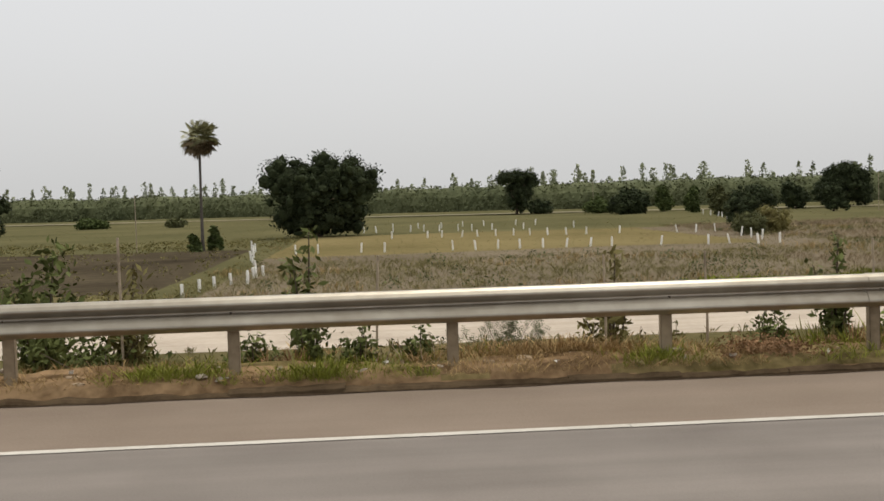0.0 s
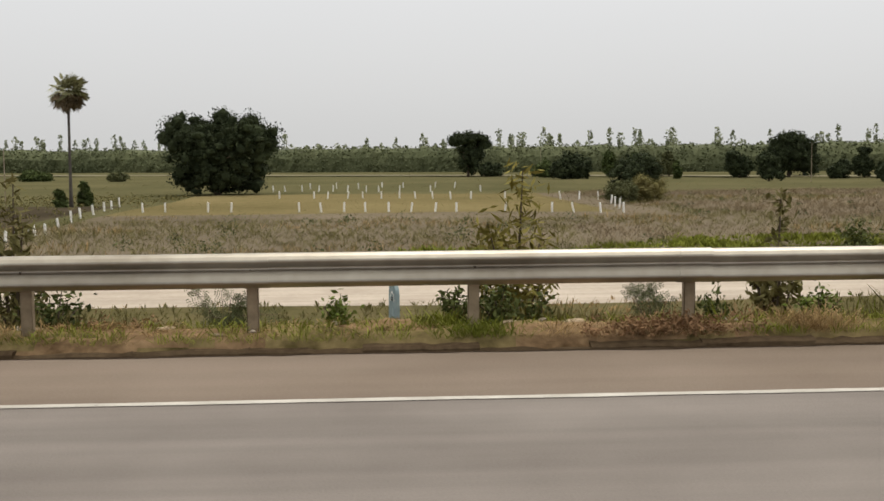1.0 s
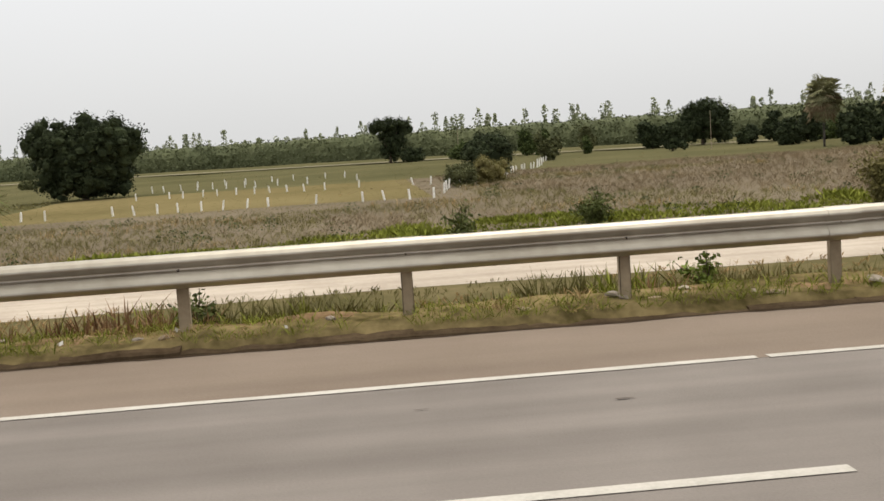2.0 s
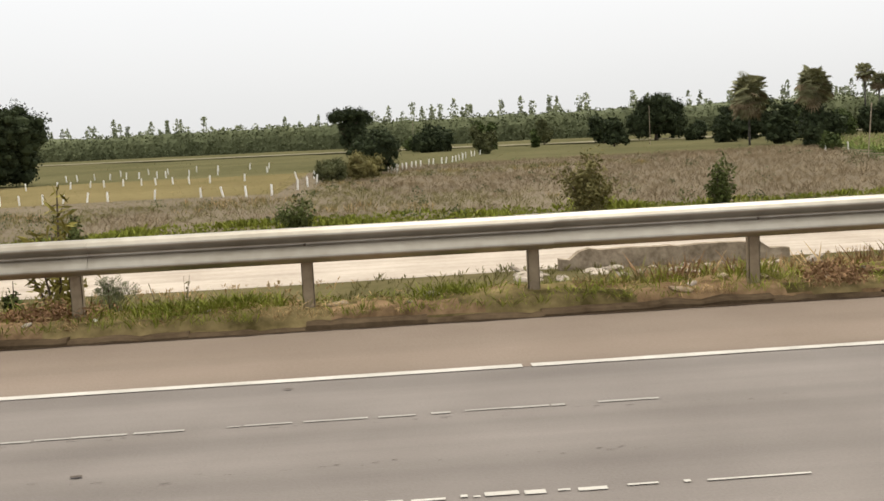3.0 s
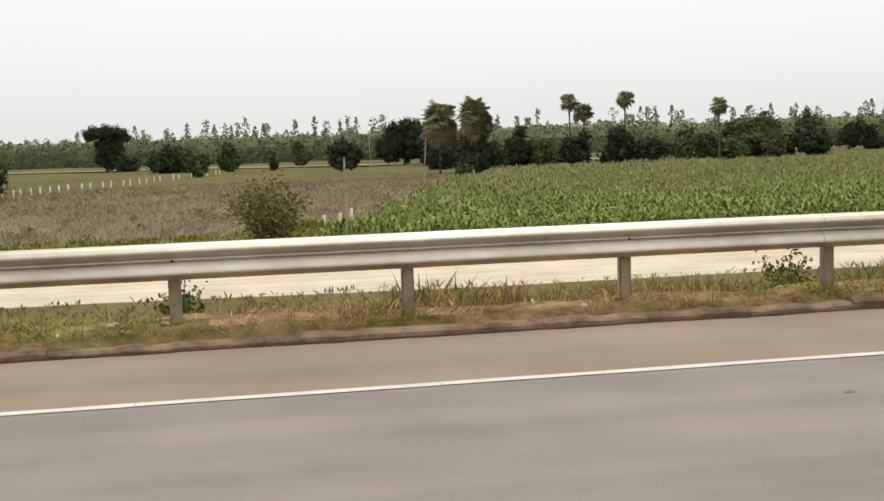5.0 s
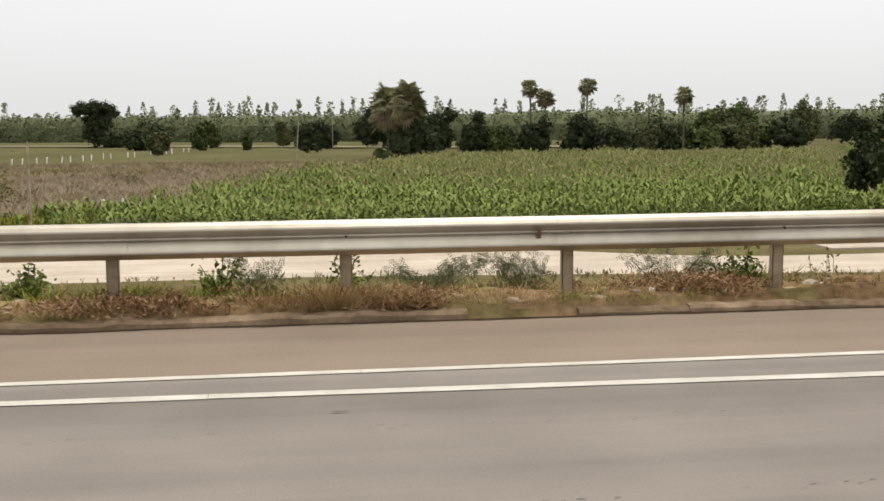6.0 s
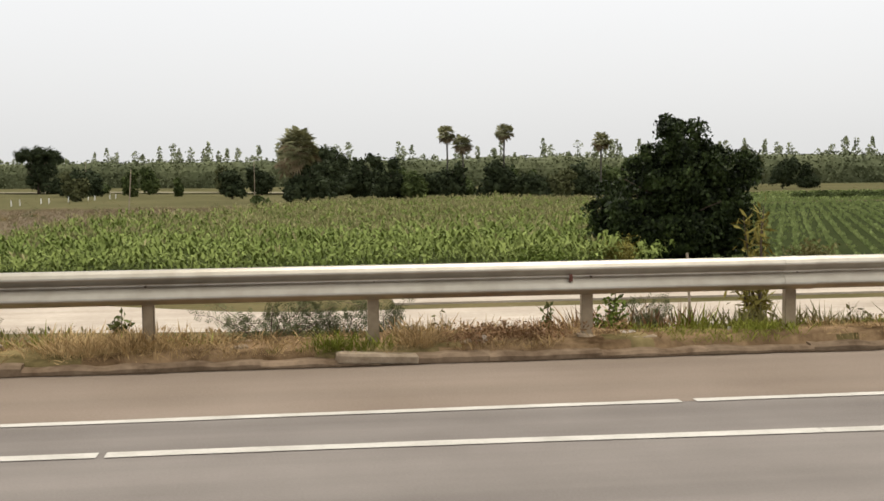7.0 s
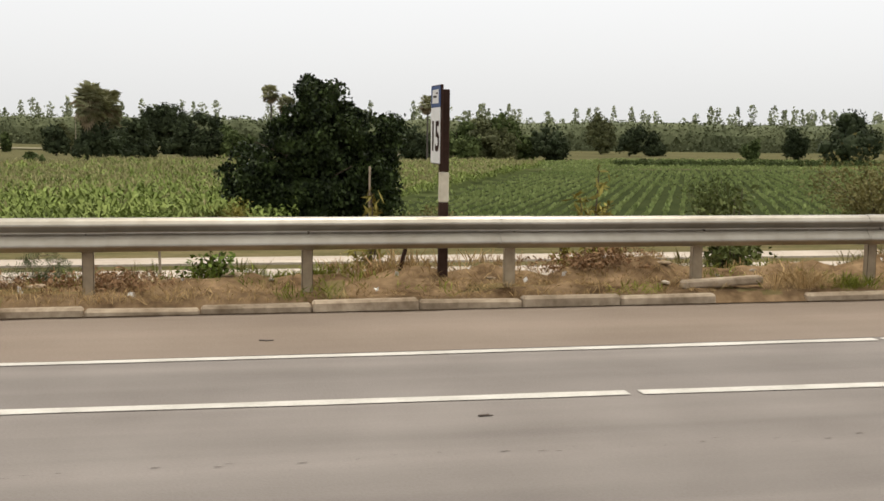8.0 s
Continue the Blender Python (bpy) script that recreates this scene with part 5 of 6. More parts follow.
build_tree("roadside_bush", "wide spreading bright green bush rising from the bank", 77.2, 14.0, slope_z(14.0), 1.72, 4.9, LEAF_FRESH, 301, 40000, 0.085, 0.035, 0.0, clump=0.062, droop=0.35, core=0.2, bias=1.0, sparse=1.9,
           shape=[((-1.15, 0, 2.10), (0.95, 0.9, 0.36)), ((-0.2, -0.1, 2.55), (0.95, 0.9, 0.32)), ((0.75, 0.1, 2.75), (0.8, 0.8, 0.30)), ((1.7, -0.1, 2.5), (0.8, 0.8, 0.30)), ((-2.0, 0.1, 2.6), (0.40, 0.5, 0.62)), ((0.2, 0, 2.0), (1.6, 1.0, 0.36)),
                  ((0.9, -0.2, 2.25), (1.1, 0.8, 0.28)), ((2.3, 0.0, 2.2), (0.5, 0.6, 0.25)), ((0.9, -0.3, 1.6), (1.4, 0.7, 0.22)), ((-1.2, -0.2, 1.7), (1.1, 0.7, 0.28)), ((1.25, 0.1, 2.98), (0.6, 0.6, 0.34)), ((0.35, 0.2, 2.85), (0.4, 0.5, 0.20))])
build_shrub("sapling", "tall leafy sapling beside a bank bush", 74.85, 13.0, slope_z(13.0), 2.2, 1.0, LEAF_FRESH, 303, 5, 1500, 0.10, bare=0.68)
build_shrub("sapling", "slim bare-stemmed sapling beside a bank bush", 76.0, 13.2, slope_z(13.2), 1.9, 0.6, LEAF_MID, 304, 3, 500, 0.09, bare=0.7)
# x, y, top, width, tone, leaves
bank_saplings = [
    (-1.45, 12.0, 1.35, 0.7, 1, 420), (-4.3, 12.0, 1.25, 1.7, 1, 1300), (-3.2, 11.2, 1.1, 0.8, 3, 420), (1.95, 12.0, 1.05, 0.7, 2, 420),
    (4.3, 11.5, 1.1, 0.7, 1, 400), (13.2, 12.0, 1.45, 1.0, 3, 700), (18.66, 12.0, 1.55, 1.35, 4, 1100), (21.6, 12.0, 1.30, 0.8, 2, 600),
    (24.35, 12.0, 1.40, 0.7, 1, 450), (66.9, 63.0, -0.2, 3.6, 2, 4600), (74.3, 62.0, -0.6, 2.0, 1, 1600), (50.0, 66.0, -2.0, 3.0, 1, 1600),
    (51.24, 12.0, 1.2, 0.9, 4, 420), (104.6, 12.0, 1.3, 0.5, 1, 420), (40.6, 52.0, -1.5, 2.0, 1, 1300),
]
field_shrubs = [
    (91.9, 62.5, -0.2, 4.8, 2, 6000), (132.6, 12.0, 1.25, 0.8, 4, 420),
    (146.9, 12.0, 0.95, 0.6, 4, 360), (149.6, 12.0, 1.22, 0.9, 4, 420), (160.6, 30.0, 0.1, 3.0, 1, 1600), (185.5, 60.0, 0.6, 9.0, 2, 4500),
    (176.9, 64.0, -1.1, 5.2, 1, 2600), (146.5, 64.0, -2.6, 4.0, 4, 1500), (141.5, 62.0, -2.9, 4.0, 0, 1500), (158.0, 62.5, -3.0, 3.0, 2, 1000),
]
for k, (x, y, top, wide, tone, count) in enumerate(bank_saplings + field_shrubs):
    tone_mat = (LEAF_FRESH, LEAF_WEED, LEAF_OLIVE, LEAF_OLIVE, LEAF_YELLOW)[tone]
    colour = ("fresh green", "dark green", "olive", "olive feathery", "yellowish feathery")[tone]
    near = y < 20
    count = int(count * (1.5 if near else 1.1))
    build_shrub("sapling" if near else "shrub", colour + (" sapling planted on the bank behind the guardrail" if near else " shrub standing beyond the service road"), x, y, slope_z(y) if y < 50 else float(ground_z(x, y)), top, wide, tone_mat, 320 + k, 6 if near else 12, count, (0.15 if tone in (3, 4) else 0.12) if near else 0.26, 0.6, 0.3 if near else 0.15, 0.22 if tone in (3, 4) else 0.4, 0.06 if near else 0.085)

def build_rosette(x, y, base, heart):
    """Young spiky plant: a bare stem with a burst of long narrow blades at its head."""
    rng = np.random.default_rng(45)
    plant = empty("spiky_sapling", (x, y, base))
    tagged(plant, "young spiky plant with drooping narrow blades on a bare stem", "sapling")
    high = heart - base
    bm = bmesh.new()
    stem(bm, [(0, 0, -0.1), (0.02, 0, high * 0.5), (0, 0, high)], [0.03, 0.024, 0.022], 6)
    part("stem", bm, STAKE, plant, "bare pale stem", True)
    for k in range(60):
        bm = bmesh.new()
        a, e = rng.uniform(0, math.tau), math.radians(rng.uniform(-25, 80))
        way = Vector((math.cos(a) * math.cos(e), math.sin(a) * math.cos(e), math.sin(e)))
        side = way.cross(Vector((0.1, 0.2, 1))).normalized() * 0.022
        root, n = Vector((0, 0, high - rng.uniform(0, 0.22))), rng.uniform(0.32, 0.46)
        mid, tip = root + way * n * 0.55, root + way * n - Vector((0, 0, n * rng.uniform(0.1, 0.35)))
        p = [bm.verts.new(v) for v in (root - side * 0.4, root + side * 0.4, mid + side, tip, mid - side)]
        bm.faces.new((p[0], p[1], p[2], p[4]))
        bm.faces.new((p[4], p[2], p[3]))
        part("blade", bm, LEAF_FRESH, plant)


build_rosette(31.65, 12.0, slope_z(12.0), 1.42)

# plants seen under the rail, by their habit: x, y, top, width
dark_weeds = [
    (-3.46, 11.2, 0.48, 1.63), (-1.92, 10.8, 0.40, 0.62), (-1.3, 10.7, 0.43, 0.19), (-0.86, 10.8, 0.45, 0.51), (-0.27, 10.8, 0.42, 0.51), (3.35, 10.8, 0.44, 0.51), (4.92, 10.9, 0.42, 0.63), (5.65, 10.9, 0.42, 0.51),
    (6.42, 10.9, 0.42, 0.34), (7.1, 10.6, 0.48, 0.61), (9.57, 10.7, 0.52, 0.28), (10.08, 11.0, 0.44, 0.52), (14.02, 10.7, 0.46, 0.72), (17.9, 10.7, 0.43, 0.39), (18.3, 10.5, 0.45, 0.65), (18.74, 10.7, 0.34, 0.33), (20.57, 10.9, 0.4, 0.34),
]
dark_weeds_far = [
    (23.17, 10.6, 0.42, 0.49), (25.33, 10.9, 0.47, 0.62), (29.6, 10.7, 0.46, 0.5), (31.31, 10.8, 0.40, 0.34), (34.0, 10.7, 0.42, 0.6), (44.0, 10.7, 0.44, 0.5), (51.15, 10.8, 0.41, 0.22), (80.79, 11.4, 0.42, 0.28), (84.49, 10.5, 0.38, 0.46),
    (85.0, 10.6, 0.45, 0.57), (90.0, 10.7, 0.44, 0.6), (107.08, 10.8, 0.41, 0.32), (116.91, 10.7, 0.42, 0.32), (117.2, 10.6, 0.28, 0.24), (117.67, 10.6, 0.34, 0.32), (125.62, 10.8, 0.37, 0.22), (129.82, 10.8, 0.33, 0.17), (136.18, 11.0, 0.41, 0.4),
]
fresh_weeds = [
    (4.54, 10.7, 0.43, 0.34), (11.73, 11.0, 0.38, 0.46), (16.74, 10.6, 0.38, 0.44), (21.55, 10.7, 0.38, 0.5), (26.59, 10.5, 0.5, 0.71), (39.0, 10.7, 0.42, 0.7), (68.68, 10.5, 0.36, 0.47), (80.26, 10.6, 0.47, 0.62), (96.0, 10.7, 0.42, 0.6),
    (107.15, 10.6, 0.40, 0.53), (108.85, 10.6, 0.46, 0.48), (110.04, 10.8, 0.44, 0.54), (114.02, 10.7, 0.44, 0.7), (118.17, 10.6, 0.43, 0.59), (119.36, 10.7, 0.37, 0.22), (130.44, 10.6, 0.44, 0.44), (134.22, 10.6, 0.44, 0.78), (145.16, 10.6, 0.44, 0.74),
]
feathery_weeds = [
    (0.63, 10.9, 0.42, 0.85), (12.91, 10.9, 0.40, 0.34), (15.64, 10.7, 0.43, 0.77), (19.93, 10.9, 0.38, 0.56), (24.67, 10.6, 0.47, 0.71), (52.07, 10.7, 0.42, 0.25), (66.61, 10.8, 0.44, 0.25), (83.45, 10.8, 0.45, 0.74), (86.97, 10.8, 0.38, 0.3),
    (102.0, 10.7, 0.42, 0.6), (104.55, 10.8, 0.39, 0.2), (106.2, 10.9, 0.38, 0.35), (109.18, 10.8, 0.43, 0.4), (110.8, 10.5, 0.40, 0.84), (111.79, 10.8, 0.43, 0.7), (113.3, 10.8, 0.41, 0.87), (120.77, 10.9, 0.38, 0.2), (121.47, 10.7, 0.40, 0.3),
]
feathery_weeds_far = [
    (122.17, 10.9, 0.41, 0.25), (123.12, 10.6, 0.43, 0.4), (124.01, 10.7, 0.41, 0.65), (127.05, 10.6, 0.46, 1.04), (127.73, 10.7, 0.43, 0.61), (128.16, 10.8, 0.41, 0.4), (130.86, 10.7, 0.36, 0.35), (135.0, 10.6, 0.28, 0.5), (135.73, 10.5, 0.27, 0.35),
    (136.57, 10.6, 0.27, 0.25), (137.07, 10.6, 0.32, 0.5), (137.77, 10.5, 0.44, 0.83), (138.66, 10.5, 0.44, 0.94), (139.76, 10.6, 0.30, 0.4), (140.5, 10.7, 0.42, 0.45), (141.32, 10.7, 0.39, 0.4), (143.41, 10.7, 0.41, 0.46),
]
dry_stalks = [
    (-0.53, 10.4, 0.41, 0.76), (1.4, 10.7, 0.44, 0.25), (2.12, 10.7, 0.43, 0.3), (8.5, 10.7, 0.42, 0.73), (49.84, 10.8, 0.38, 0.33), (52.7, 10.7, 0.46, 0.27), (67.11, 10.5, 0.38, 0.2), (82.97, 10.6, 0.35, 0.3), (86.13, 10.7, 0.42, 0.63),
    (103.83, 10.5, 0.45, 0.2), (114.89, 10.7, 0.42, 0.38), (116.4, 10.5, 0.32, 0.25), (128.71, 10.7, 0.37, 0.25), (133.18, 10.7, 0.34, 0.55), (139.45, 10.8, 0.4, 0.34),
]


def build_feathery(x, y, base, top, width, seed):
    """Thorny grey-green shrub: thin arching branches set with rows of narrow compound leaves."""
    rng = np.random.default_rng(seed)
    plant = empty("feathery_shrub", (x, y, base))
    tagged(plant, "grey-green feathery thorn shrub arching below the guardrail", "shrub")
    high = top - base
    leaves = []
    def branch(line, thick, fine):
        bm = bmesh.new()
        stem(bm, line, [thick * (1 - 0.2 * i) for i in range(len(line))], 4)
        part("branch" if thick > 0.004 else "twig", bm, BARK, plant)
        for f in np.arange(0.22, 1.0, fine):
            i = min(len(line) - 2, int(f * (len(line) - 1)))
            p = line[i].lerp(line[i + 1], f * (len(line) - 1) - i)
            along = (line[i + 1] - line[i]).normalized()
            turn = Vector((rng.normal(0, 0.5), 1, rng.normal(0, 0.5)))
            for side in (-1, 1):
                if rng.random() < 0.2:
                    continue
                # one compound leaf: a thin rib with small leaflets in two ranks
                out = (along * 0.6 + side * along.cross(turn).normalized() + Vector((0, 0, -0.2))).normalized()
                n = rng.uniform(0.05, 0.09)
                cross = out.cross(Vector((0, 1, 0.3))).normalized()
                for g in (0.25, 0.55, 0.85):
                    for way in (-1, 1):
                        q = p + out * n * g
                        tip = q + (out * 0.4 + cross * way).normalized() * 0.022
                        wide = out * 0.0055
                        leaves.append((q, q.lerp(tip, 0.5) + wide, tip, q.lerp(tip, 0.5) - wide))

    for k in range(4 + int(width * 9)):
        a = rng.uniform(0, math.tau)
        r = width * 0.72 * rng.uniform(0.4, 1.1)
        h = high * rng.uniform(0.6, 1.05)
        bend = rng.uniform(0.2, 0.9)
        line = [Vector((math.cos(a) * r * f, 0.5 * math.sin(a) * r * f, h * (f * (1 + bend) - bend * f * f) + rng.normal(0, 0.01) - (0.06 if f == 0 else 0))) for f in (0, 0.25, 0.5, 0.75, 1.0)]
        branch(line, 0.007, 0.055)
        for _ in range(2):
            p = line[int(rng.integers(1, 4))]
            q = p + Vector((rng.normal(0, 0.16), rng.normal(0, 0.06), rng.uniform(-0.05, 0.10)))
            branch([p, p.lerp(q, 0.5) + Vector((0, 0, 0.02)), q], 0.0032, 0.13)
    verts = [v for quad in leaves for v in quad]
    link("leaves", verts, [tuple(range(4 * k, 4 * k + 4)) for k in range(len(leaves))], LEAF_GREY, plant, "narrow grey-green compound leaves")


def build_stalks(x, y, base, top, width, seed):
    """A few dry upright stalks with withered leaves hanging on them."""
    rng = np.random.default_rng(seed)
    plant = empty("dry_stalks", (x, y, base))
    tagged(plant, "dry pale weed stalks with a few withered leaves", "weed")
    spots = []
    for k in range(3 + int(width * 9)):
        p = Vector((rng.uniform(-0.5, 0.5) * width, rng.normal(0, 0.08), -0.05))
        q = p + Vector((rng.normal(0, 0.07), rng.normal(0, 0.04), (top - base) * rng.uniform(0.55, 1.0)))
        bm = bmesh.new()
        stem(bm, [p, p.lerp(q, 0.5) + Vector((rng.normal(0, 0.015), 0, 0)), q], [0.006, 0.005, 0.003], 4)
        part("stalk", bm, STAKE, plant)
        for f in rng.uniform(0.35, 1.0, 9):
            spots.append(np.array(p.lerp(q, f)) + rng.normal(0, 0.022, 3))
    v, f = leaf_quads(rng, np.array(spots), 0.065, 0.6, 0.4)
    link("leaves", v, f, LEAF_OLIVE, plant, "withered olive-brown leaves")


for k, (x, y, top, wide) in enumerate(dark_weeds + dark_weeds_far + fresh_weeds):
    fresh = k >= len(dark_weeds) + len(dark_weeds_far)
    text = "fresh green leafy weed growing below the guardrail" if fresh else "dark green leafy weed growing below the guardrail"
    build_shrub("weed", text, x, y, float(verge_top(x, y)) - 0.02, top, wide, LEAF_FRESH if fresh else LEAF_WEED, 500 + k, 5 + int(wide * 5), int(160 + 620 * wide), 0.06 if fresh else 0.07, 0.3, 0.12, 0.5, 0.07)
for k, (x, y, top, wide) in enumerate(feathery_weeds + feathery_weeds_far):
    build_feathery(x, y, float(verge_top(x, y)) - 0.02, top, wide, 600 + k)
for k, (x, y, top, wide) in enumerate(dry_stalks):
    build_stalks(x, y, float(verge_top(x, y)) - 0.02, top, wide, 660 + k)


def build_reflector(x, z):
    bm = bmesh.new()
    box(bm, (-0.018, -0.012, -0.035), (0.018, 0.0, 0.035), 0.004)
    ob = part("reflector", bm, REDMARK)
    ob.location = (x, 9.72, z)
    tagged(ob, "small faded red reflector on the guardrail beam", "reflector", "reflectors on the guardrail")


for x in (5.07, 29.1, 83.1, 111.7, 129.8, 137.0):
    build_reflector(x, 0.70)


# ---- stakes and poles ----
def build_stake(x, y, base, top, lean, label, r=0.016, material=None):
    bm = bmesh.new()
    stem(bm, [(0, 0, -0.15), (lean * 0.5 + 0.01, 0, (top - base) * 0.5), (lean, 0.02, top - base)], [r, r * 0.92, r * 0.8], 6)
    ob = part("stake", bm, material or STAKE)
    ob.location = (x, y, base)
    tagged(ob, label, "stake", "stakes along the bank")


for x, y, top, lean in ((-3.25, 11.0, 1.38, 0.0), (4.5, 11.0, 1.12, 0.02), (2.88, 11.5, 1.02, 0.0), (1.76, 11.5, 1.02, 0.01), (-0.75, 12.0, 1.06, 0.1), (24.12, 12.0, 1.64, -0.03), (139.9, 12.0, 1.34, 0.05), (146.9, 12.2, 1.25, 0.04), (120.8, 10.8, 0.75, 0.06), (131.4, 11.0, 0.8, -0.02), (134.9, 10.8, 0.55, 0.0), (144.6, 10.7, 0.5, 0.0)):
    build_stake(x, y, slope_z(y), top, lean, "thin weathered wooden stake stuck in the bank")
build_stake(80.75, 14.0, slope_z(14.0), 1.72, 0.35, "slim pale leaning pole on the bank", 0.012)
build_stake(10.15, 12.0, slope_z(12.0), 1.22, 0.04, "dark weathered wooden stake stuck in the bank", 0.022, BARK)
build_stake(146.9, 10.35, 0.05, 0.5, 0.14, "short dark leaning stake beside the sign post", 0.025, BLACK)
for x, y, top, lean in ((95.8, 60.0, 0.9, 0.0), (109.5, 120.0, 2.0, 0.5), (-32.0, 150.0, 3.0, 0.0), (118.0, 250.0, 4.2, 0.0), (67.0, 330.0, 4.5, 0.0)):
    build_stake(x, y, float(ground_z(x, y)), top, lean, "tall pale pole standing in the field", 0.07)


# ---- stones and litter ----
def build_stones():
    rng = np.random.default_rng(91)

    def lump(scale, seed, fine=2):
        bm = bmesh.new()
        bmesh.ops.create_icosphere(bm, subdivisions=fine, radius=0.5)
        off = Vector((seed * 3.1, 0, 0))
        for q in bm.verts:
            d = 1 + 0.45 * noise.noise(q.co * 2.2 + off) + (0.35 * noise.noise(q.co * 6 + off) + 0.2 * noise.noise(q.co * 14 + off)) * (fine > 2)
            q.co = Vector((q.co.x * d * scale[0], q.co.y * d * scale[1], max(-0.2, q.co.z) * d * scale[2]))
        return bm

    shapes = []
    for k in range(5):
        me = bpy.data.meshes.new("stone")
        bm = lump((1.0, 0.8, 0.55), k)
        bm.to_mesh(me)
        bm.free()
        me.materials.append(STONE)
        shapes.append(me)
    for k in range(190):
        x, y = rng.uniform(-8, 158), rng.uniform(9.62, 10.5)
        ob = new("stone", shapes[k % 5])
        s = rng.uniform(0.04, 0.12) if k % 5 else rng.uniform(0.10, 0.18)
        ob.location, ob.scale = (x, y, float(verge_top(x, y)) + 0.03), (s * rng.uniform(0.8, 1.5), s, s * 0.85)
        ob.rotation_euler = (rng.normal(0, 0.15), rng.normal(0, 0.15), rng.uniform(0, 6.28))
        tagged(ob, "pale dusty stone lying on the verge", "stone", "stones on the verge")
    clods = []
    for k in range(4):
        bm = lump((1.0, 0.7, 0.45), 20 + k, 2)
        me = bpy.data.meshes.new("earth_clod")
        bm.to_mesh(me)
        bm.free()
        me.materials.append(CLOD)
        clods.append(me)
    for k in range(210):
        x, y = rng.uniform(-6, 156), 9.62 + 0.9 * rng.random() ** 1.3
        ob = new("earth_clod", clods[k % 4])
        s = rng.uniform(0.05, 0.19)
        ob.location, ob.scale = (x, y, float(verge_top(x, y)) + 0.01), (s * rng.uniform(1.0, 1.5), s * 0.8, s * rng.uniform(0.7, 1.1))
        ob.rotation_euler = (0, rng.normal(0, 0.1), rng.normal(0, 0.4))
        tagged(ob, "pale crumbling clod of dry earth on the verge", "clod", "earth clods on the verge")
    for k in range(34):
        x, y = rng.uniform(59.5, 70.5), rng.uniform(35.2, 37.8)
        ob = new("rubble_stone", shapes[k % 5])
        s = rng.uniform(0.25, 0.75)
        ob.location, ob.scale = (x, y, -3.5), (s * rng.uniform(0.8, 1.6), s, s * 0.7)
        ob.rotation_euler = (rng.normal(0, 0.2), rng.normal(0, 0.2), rng.uniform(0, 6.28))
        tagged(ob, "pale rubble stone tipped before the culvert wall", "stone", "rubble before the culvert wall")
    # mounds of loose earth
    for k, (x, s) in enumerate([(-3.9, 0.7), (17.2, 0.5), (12.0, 0.5), (59.6, 0.9), (61.6, 0.7), (73.3, 0.8), (79.6, 1.0), (80.7, 0.8), (123.3, 0.7), (147.4, 0.5), (149.0, 0.5), (115.0, 0.6), (128.5, 0.6)]):
        bm = lump((s * 1.5, 0.55, s * 0.27), k + 7, 4)
        ob = part("earth_mound", bm, EARTH, None, "", True)
        ob.location = (x, 10.12, 0.09)
        tagged(ob, "low mound of loose dry earth on the verge", "earth mound", "earth mounds on the verge")


build_stones()


# ---- kerb ----
def build_kerb():
    kerb = empty("kerb", (0, 0, 0))
    tagged(kerb, "worn concrete kerb with grimy joints along the shoulder", "kerb", kind="structure")
    rng = np.random.default_rng(14)
    meshes = []
    for k in range(18):
        bm = bmesh.new()
        if k < 6:
            box(bm, (0.004, 0.0, -0.2), (0.996, 0.125, 0.082), 0.022)
            for q in bm.verts:
                q.co += Vector((0, 0.008 * noise.noise(q.co * 3 + Vector((k * 5, 0, 0))), 0.014 * noise.noise(q.co * 2 + Vector((0, k * 7, 0)))))
        else:
            # crumbled stone: ragged along its top and face
            rings = []
            for u in np.linspace(-0.01, 1.01, 11):
                n1, n2 = noise.noise(Vector((u * 4, k * 3, 0))), noise.noise(Vector((u * 9, k * 3, 5)))
                top, face = (0.058 if k < 12 else 0.068) + 0.022 * n1 + 0.012 * n2, 0.014 * n2 + 0.012 * n1
                rings.append([bm.verts.new(p) for p in ((u, face, -0.2), (u, face + 0.004, top * 0.6), (u, face + 0.028, top), (u, 0.13, top + 0.008), (u, 0.13, -0.2))])
            for p, q in zip(rings, rings[1:]):
                for j in range(4):
                    bm.faces.new((p[j], q[j], q[j + 1], p[j + 1]))
            bm.faces.new(rings[0])
            bm.faces.new(rings[-1][::-1])
        me = bpy.data.meshes.new("kerb_stone")
        bm.to_mesh(me)
        bm.free()
        me.materials.append(CONCRETE if k < 6 else OLDKERB if k < 12 else BROWNKERB)
        meshes.append(me)
    for k in range(-14, 172):
        if k in (6, 29, 48, 49, 111, 150):
            continue
        ob = new("kerb_stone", meshes[int(rng.integers(6)) + (6 if k < 76 else 12 if k < 138 else 0)])
        ob.parent = kerb
        sink = -0.012 - 0.012 * rng.random() if k < 76 else 0
        ob.matrix_basis = pose(k + 0.002, 9.415 + rng.normal(0, 0.006), rng.normal(0, 0.010) + sink, rng.normal(0, 1.2 + 1 * (k < 74)), rng.normal(0, 0.4), rng.normal(0, 0.35))


build_kerb()


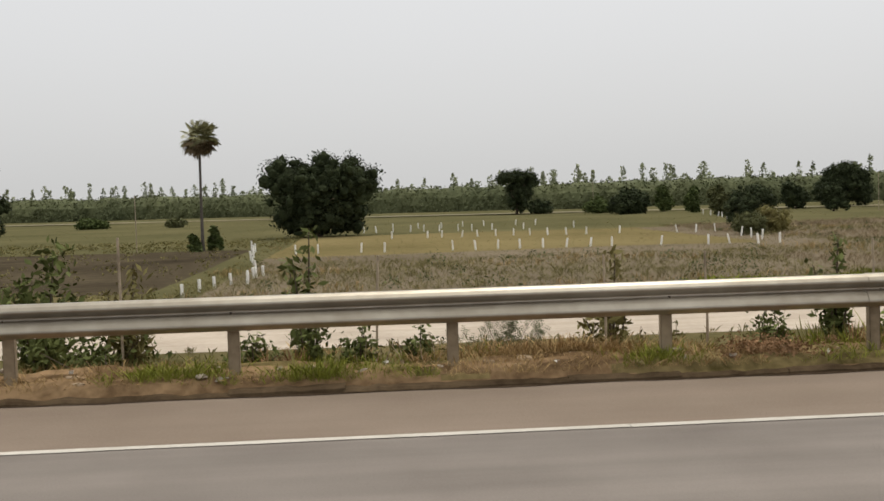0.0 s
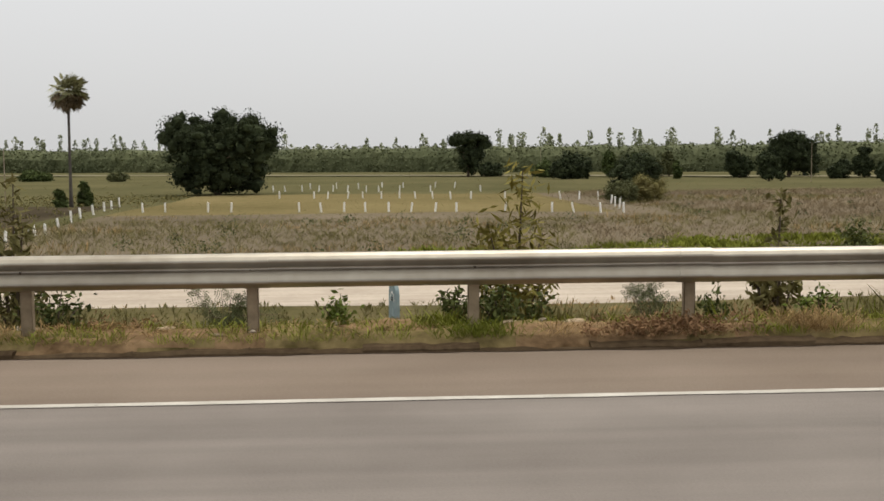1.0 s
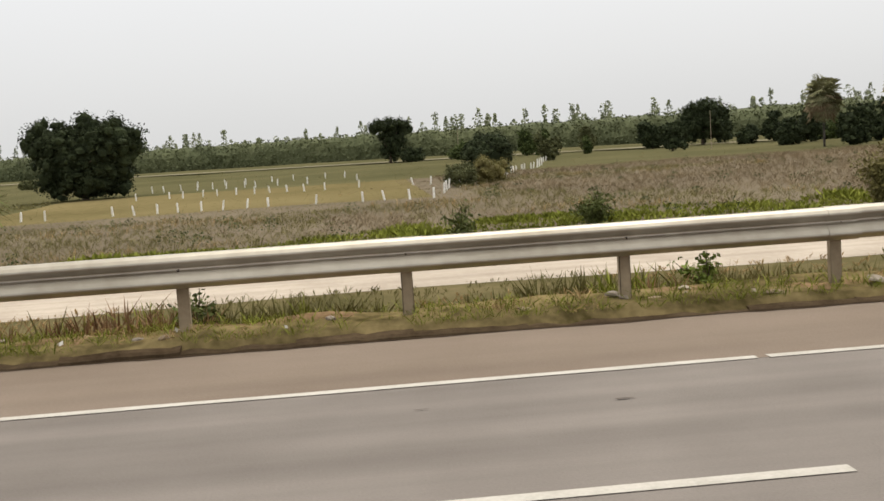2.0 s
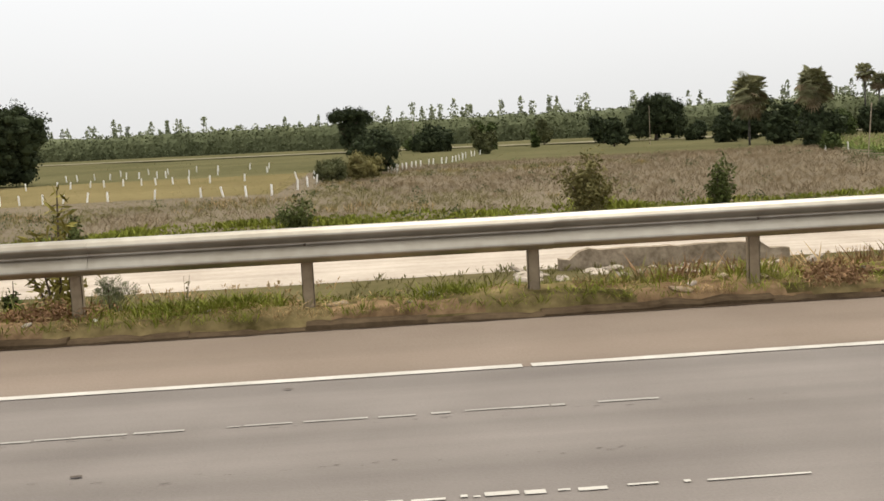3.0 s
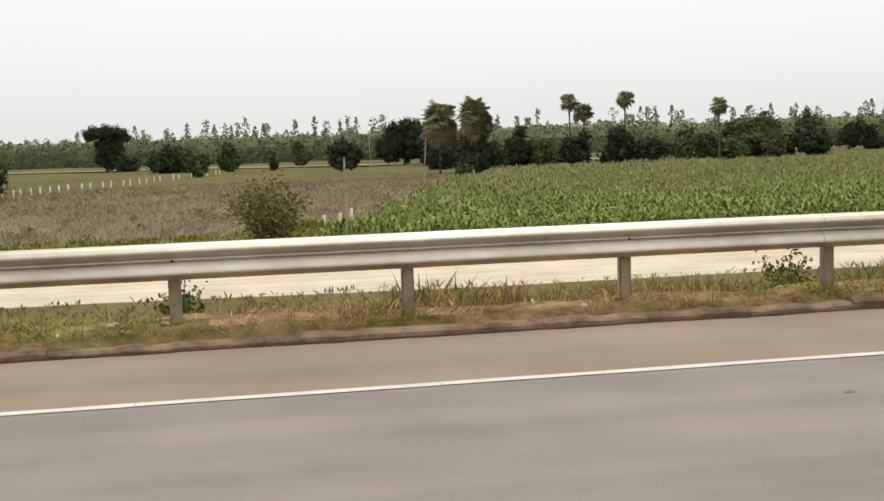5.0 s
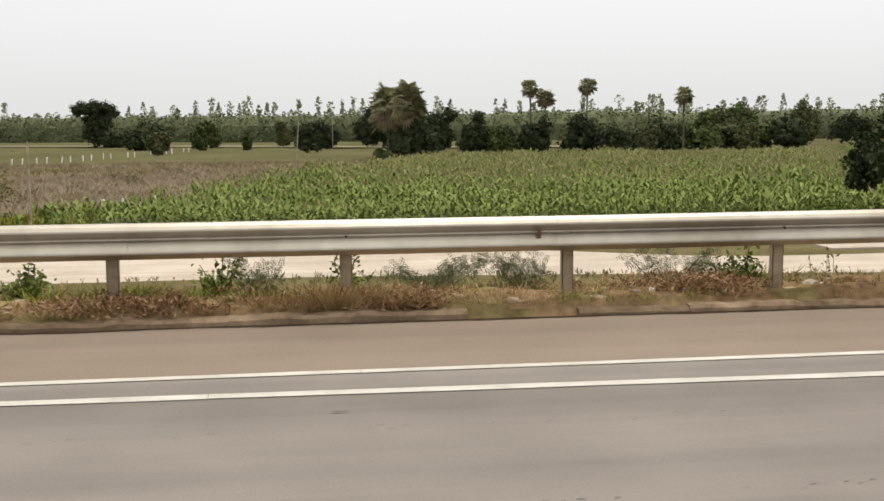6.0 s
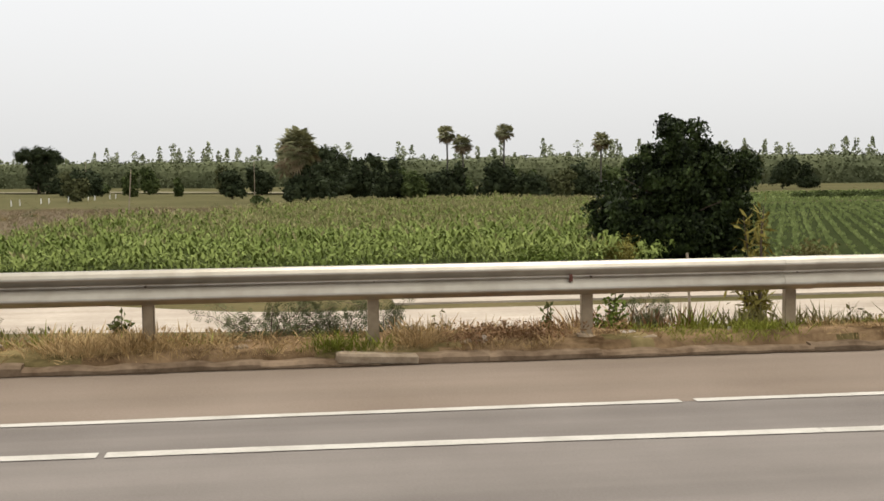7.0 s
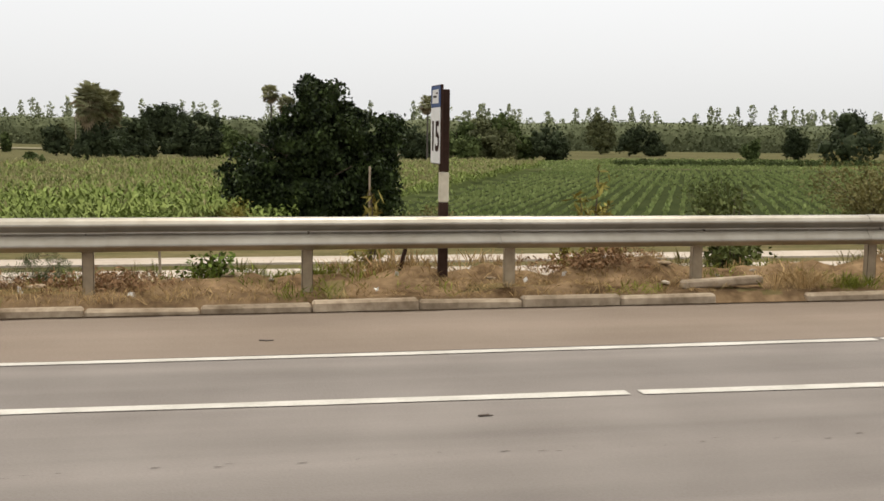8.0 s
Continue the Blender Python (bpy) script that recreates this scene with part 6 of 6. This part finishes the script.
def build_broken_kerb(x, y, z, half, tilt, turn):
    bm = bmesh.new()
    box(bm, (-half, -0.07, -0.045), (half, 0.07, 0.045), 0.018)
    for q in bm.verts:
        q.co += 0.022 * Vector((noise.noise(q.co * 5 + Vector((x, 0, 0))), noise.noise(q.co * 5 + Vector((9, x, 0))), noise.noise(q.co * 5 + Vector((0, 9, x)))))
    ob = part("broken_kerb_stone", bm, CONCRETE)
    ob.matrix_basis = pose(x, y, z, 3, tilt, turn)
    tagged(ob, "pale broken kerb stone lying on the verge", "kerb stone", "broken kerb stones")


for place in ((150.2, 9.74, 0.17, 0.44, -2, 3), (29.72, 9.62, 0.12, 0.38, -3, 4), (29.15, 9.50, 0.05, 0.16, 8, -20), (48.55, 9.46, 0.05, 0.30, -7, 9), (49.30, 9.56, 0.11, 0.32, 4, -5), (48.95, 9.62, 0.10, 0.13, 14, 40), (7.05, 9.60, 0.04, 0.30, 2, 5), (128.0, 9.47, 0.06, 0.36, 3, 2)):
    build_broken_kerb(*place)


def build_scraps():
    rng = np.random.default_rng(64)
    for x, y, lx, ly in ((145.5, 8.11, 0.11, 0.03), (146.65, 5.58, 0.10, 0.02), (119.12, 5.51, 0.03, 0.016), (120.92, 8.78, 0.035, 0.03), (119.14, 6.53, 0.035, 0.02), (66.23, 9.15, 0.12, 0.03), (61.69, 7.81, 0.08, 0.02)):
        bm = bmesh.new()
        ring = [(x + 0.6 * lx * math.cos(a) * rng.uniform(0.4, 1.2), y + ly * math.sin(a) * rng.uniform(0.4, 1.2)) for a in np.linspace(0, math.tau, 10)[:-1]]
        low = [bm.verts.new((u, v, 0.003)) for u, v in ring]
        up = [bm.verts.new((u, v, 0.006 + 0.006 * rng.random())) for u, v in ring]
        bm.faces.new(up)
        for k in range(9):
            bm.faces.new((low[k], low[(k + 1) % 9], up[(k + 1) % 9], up[k]))
        tagged(part("tyre_scrap", bm, BOLT), "small dark scrap of tyre rubber on the asphalt", "scrap", "scraps on the asphalt")


build_scraps()
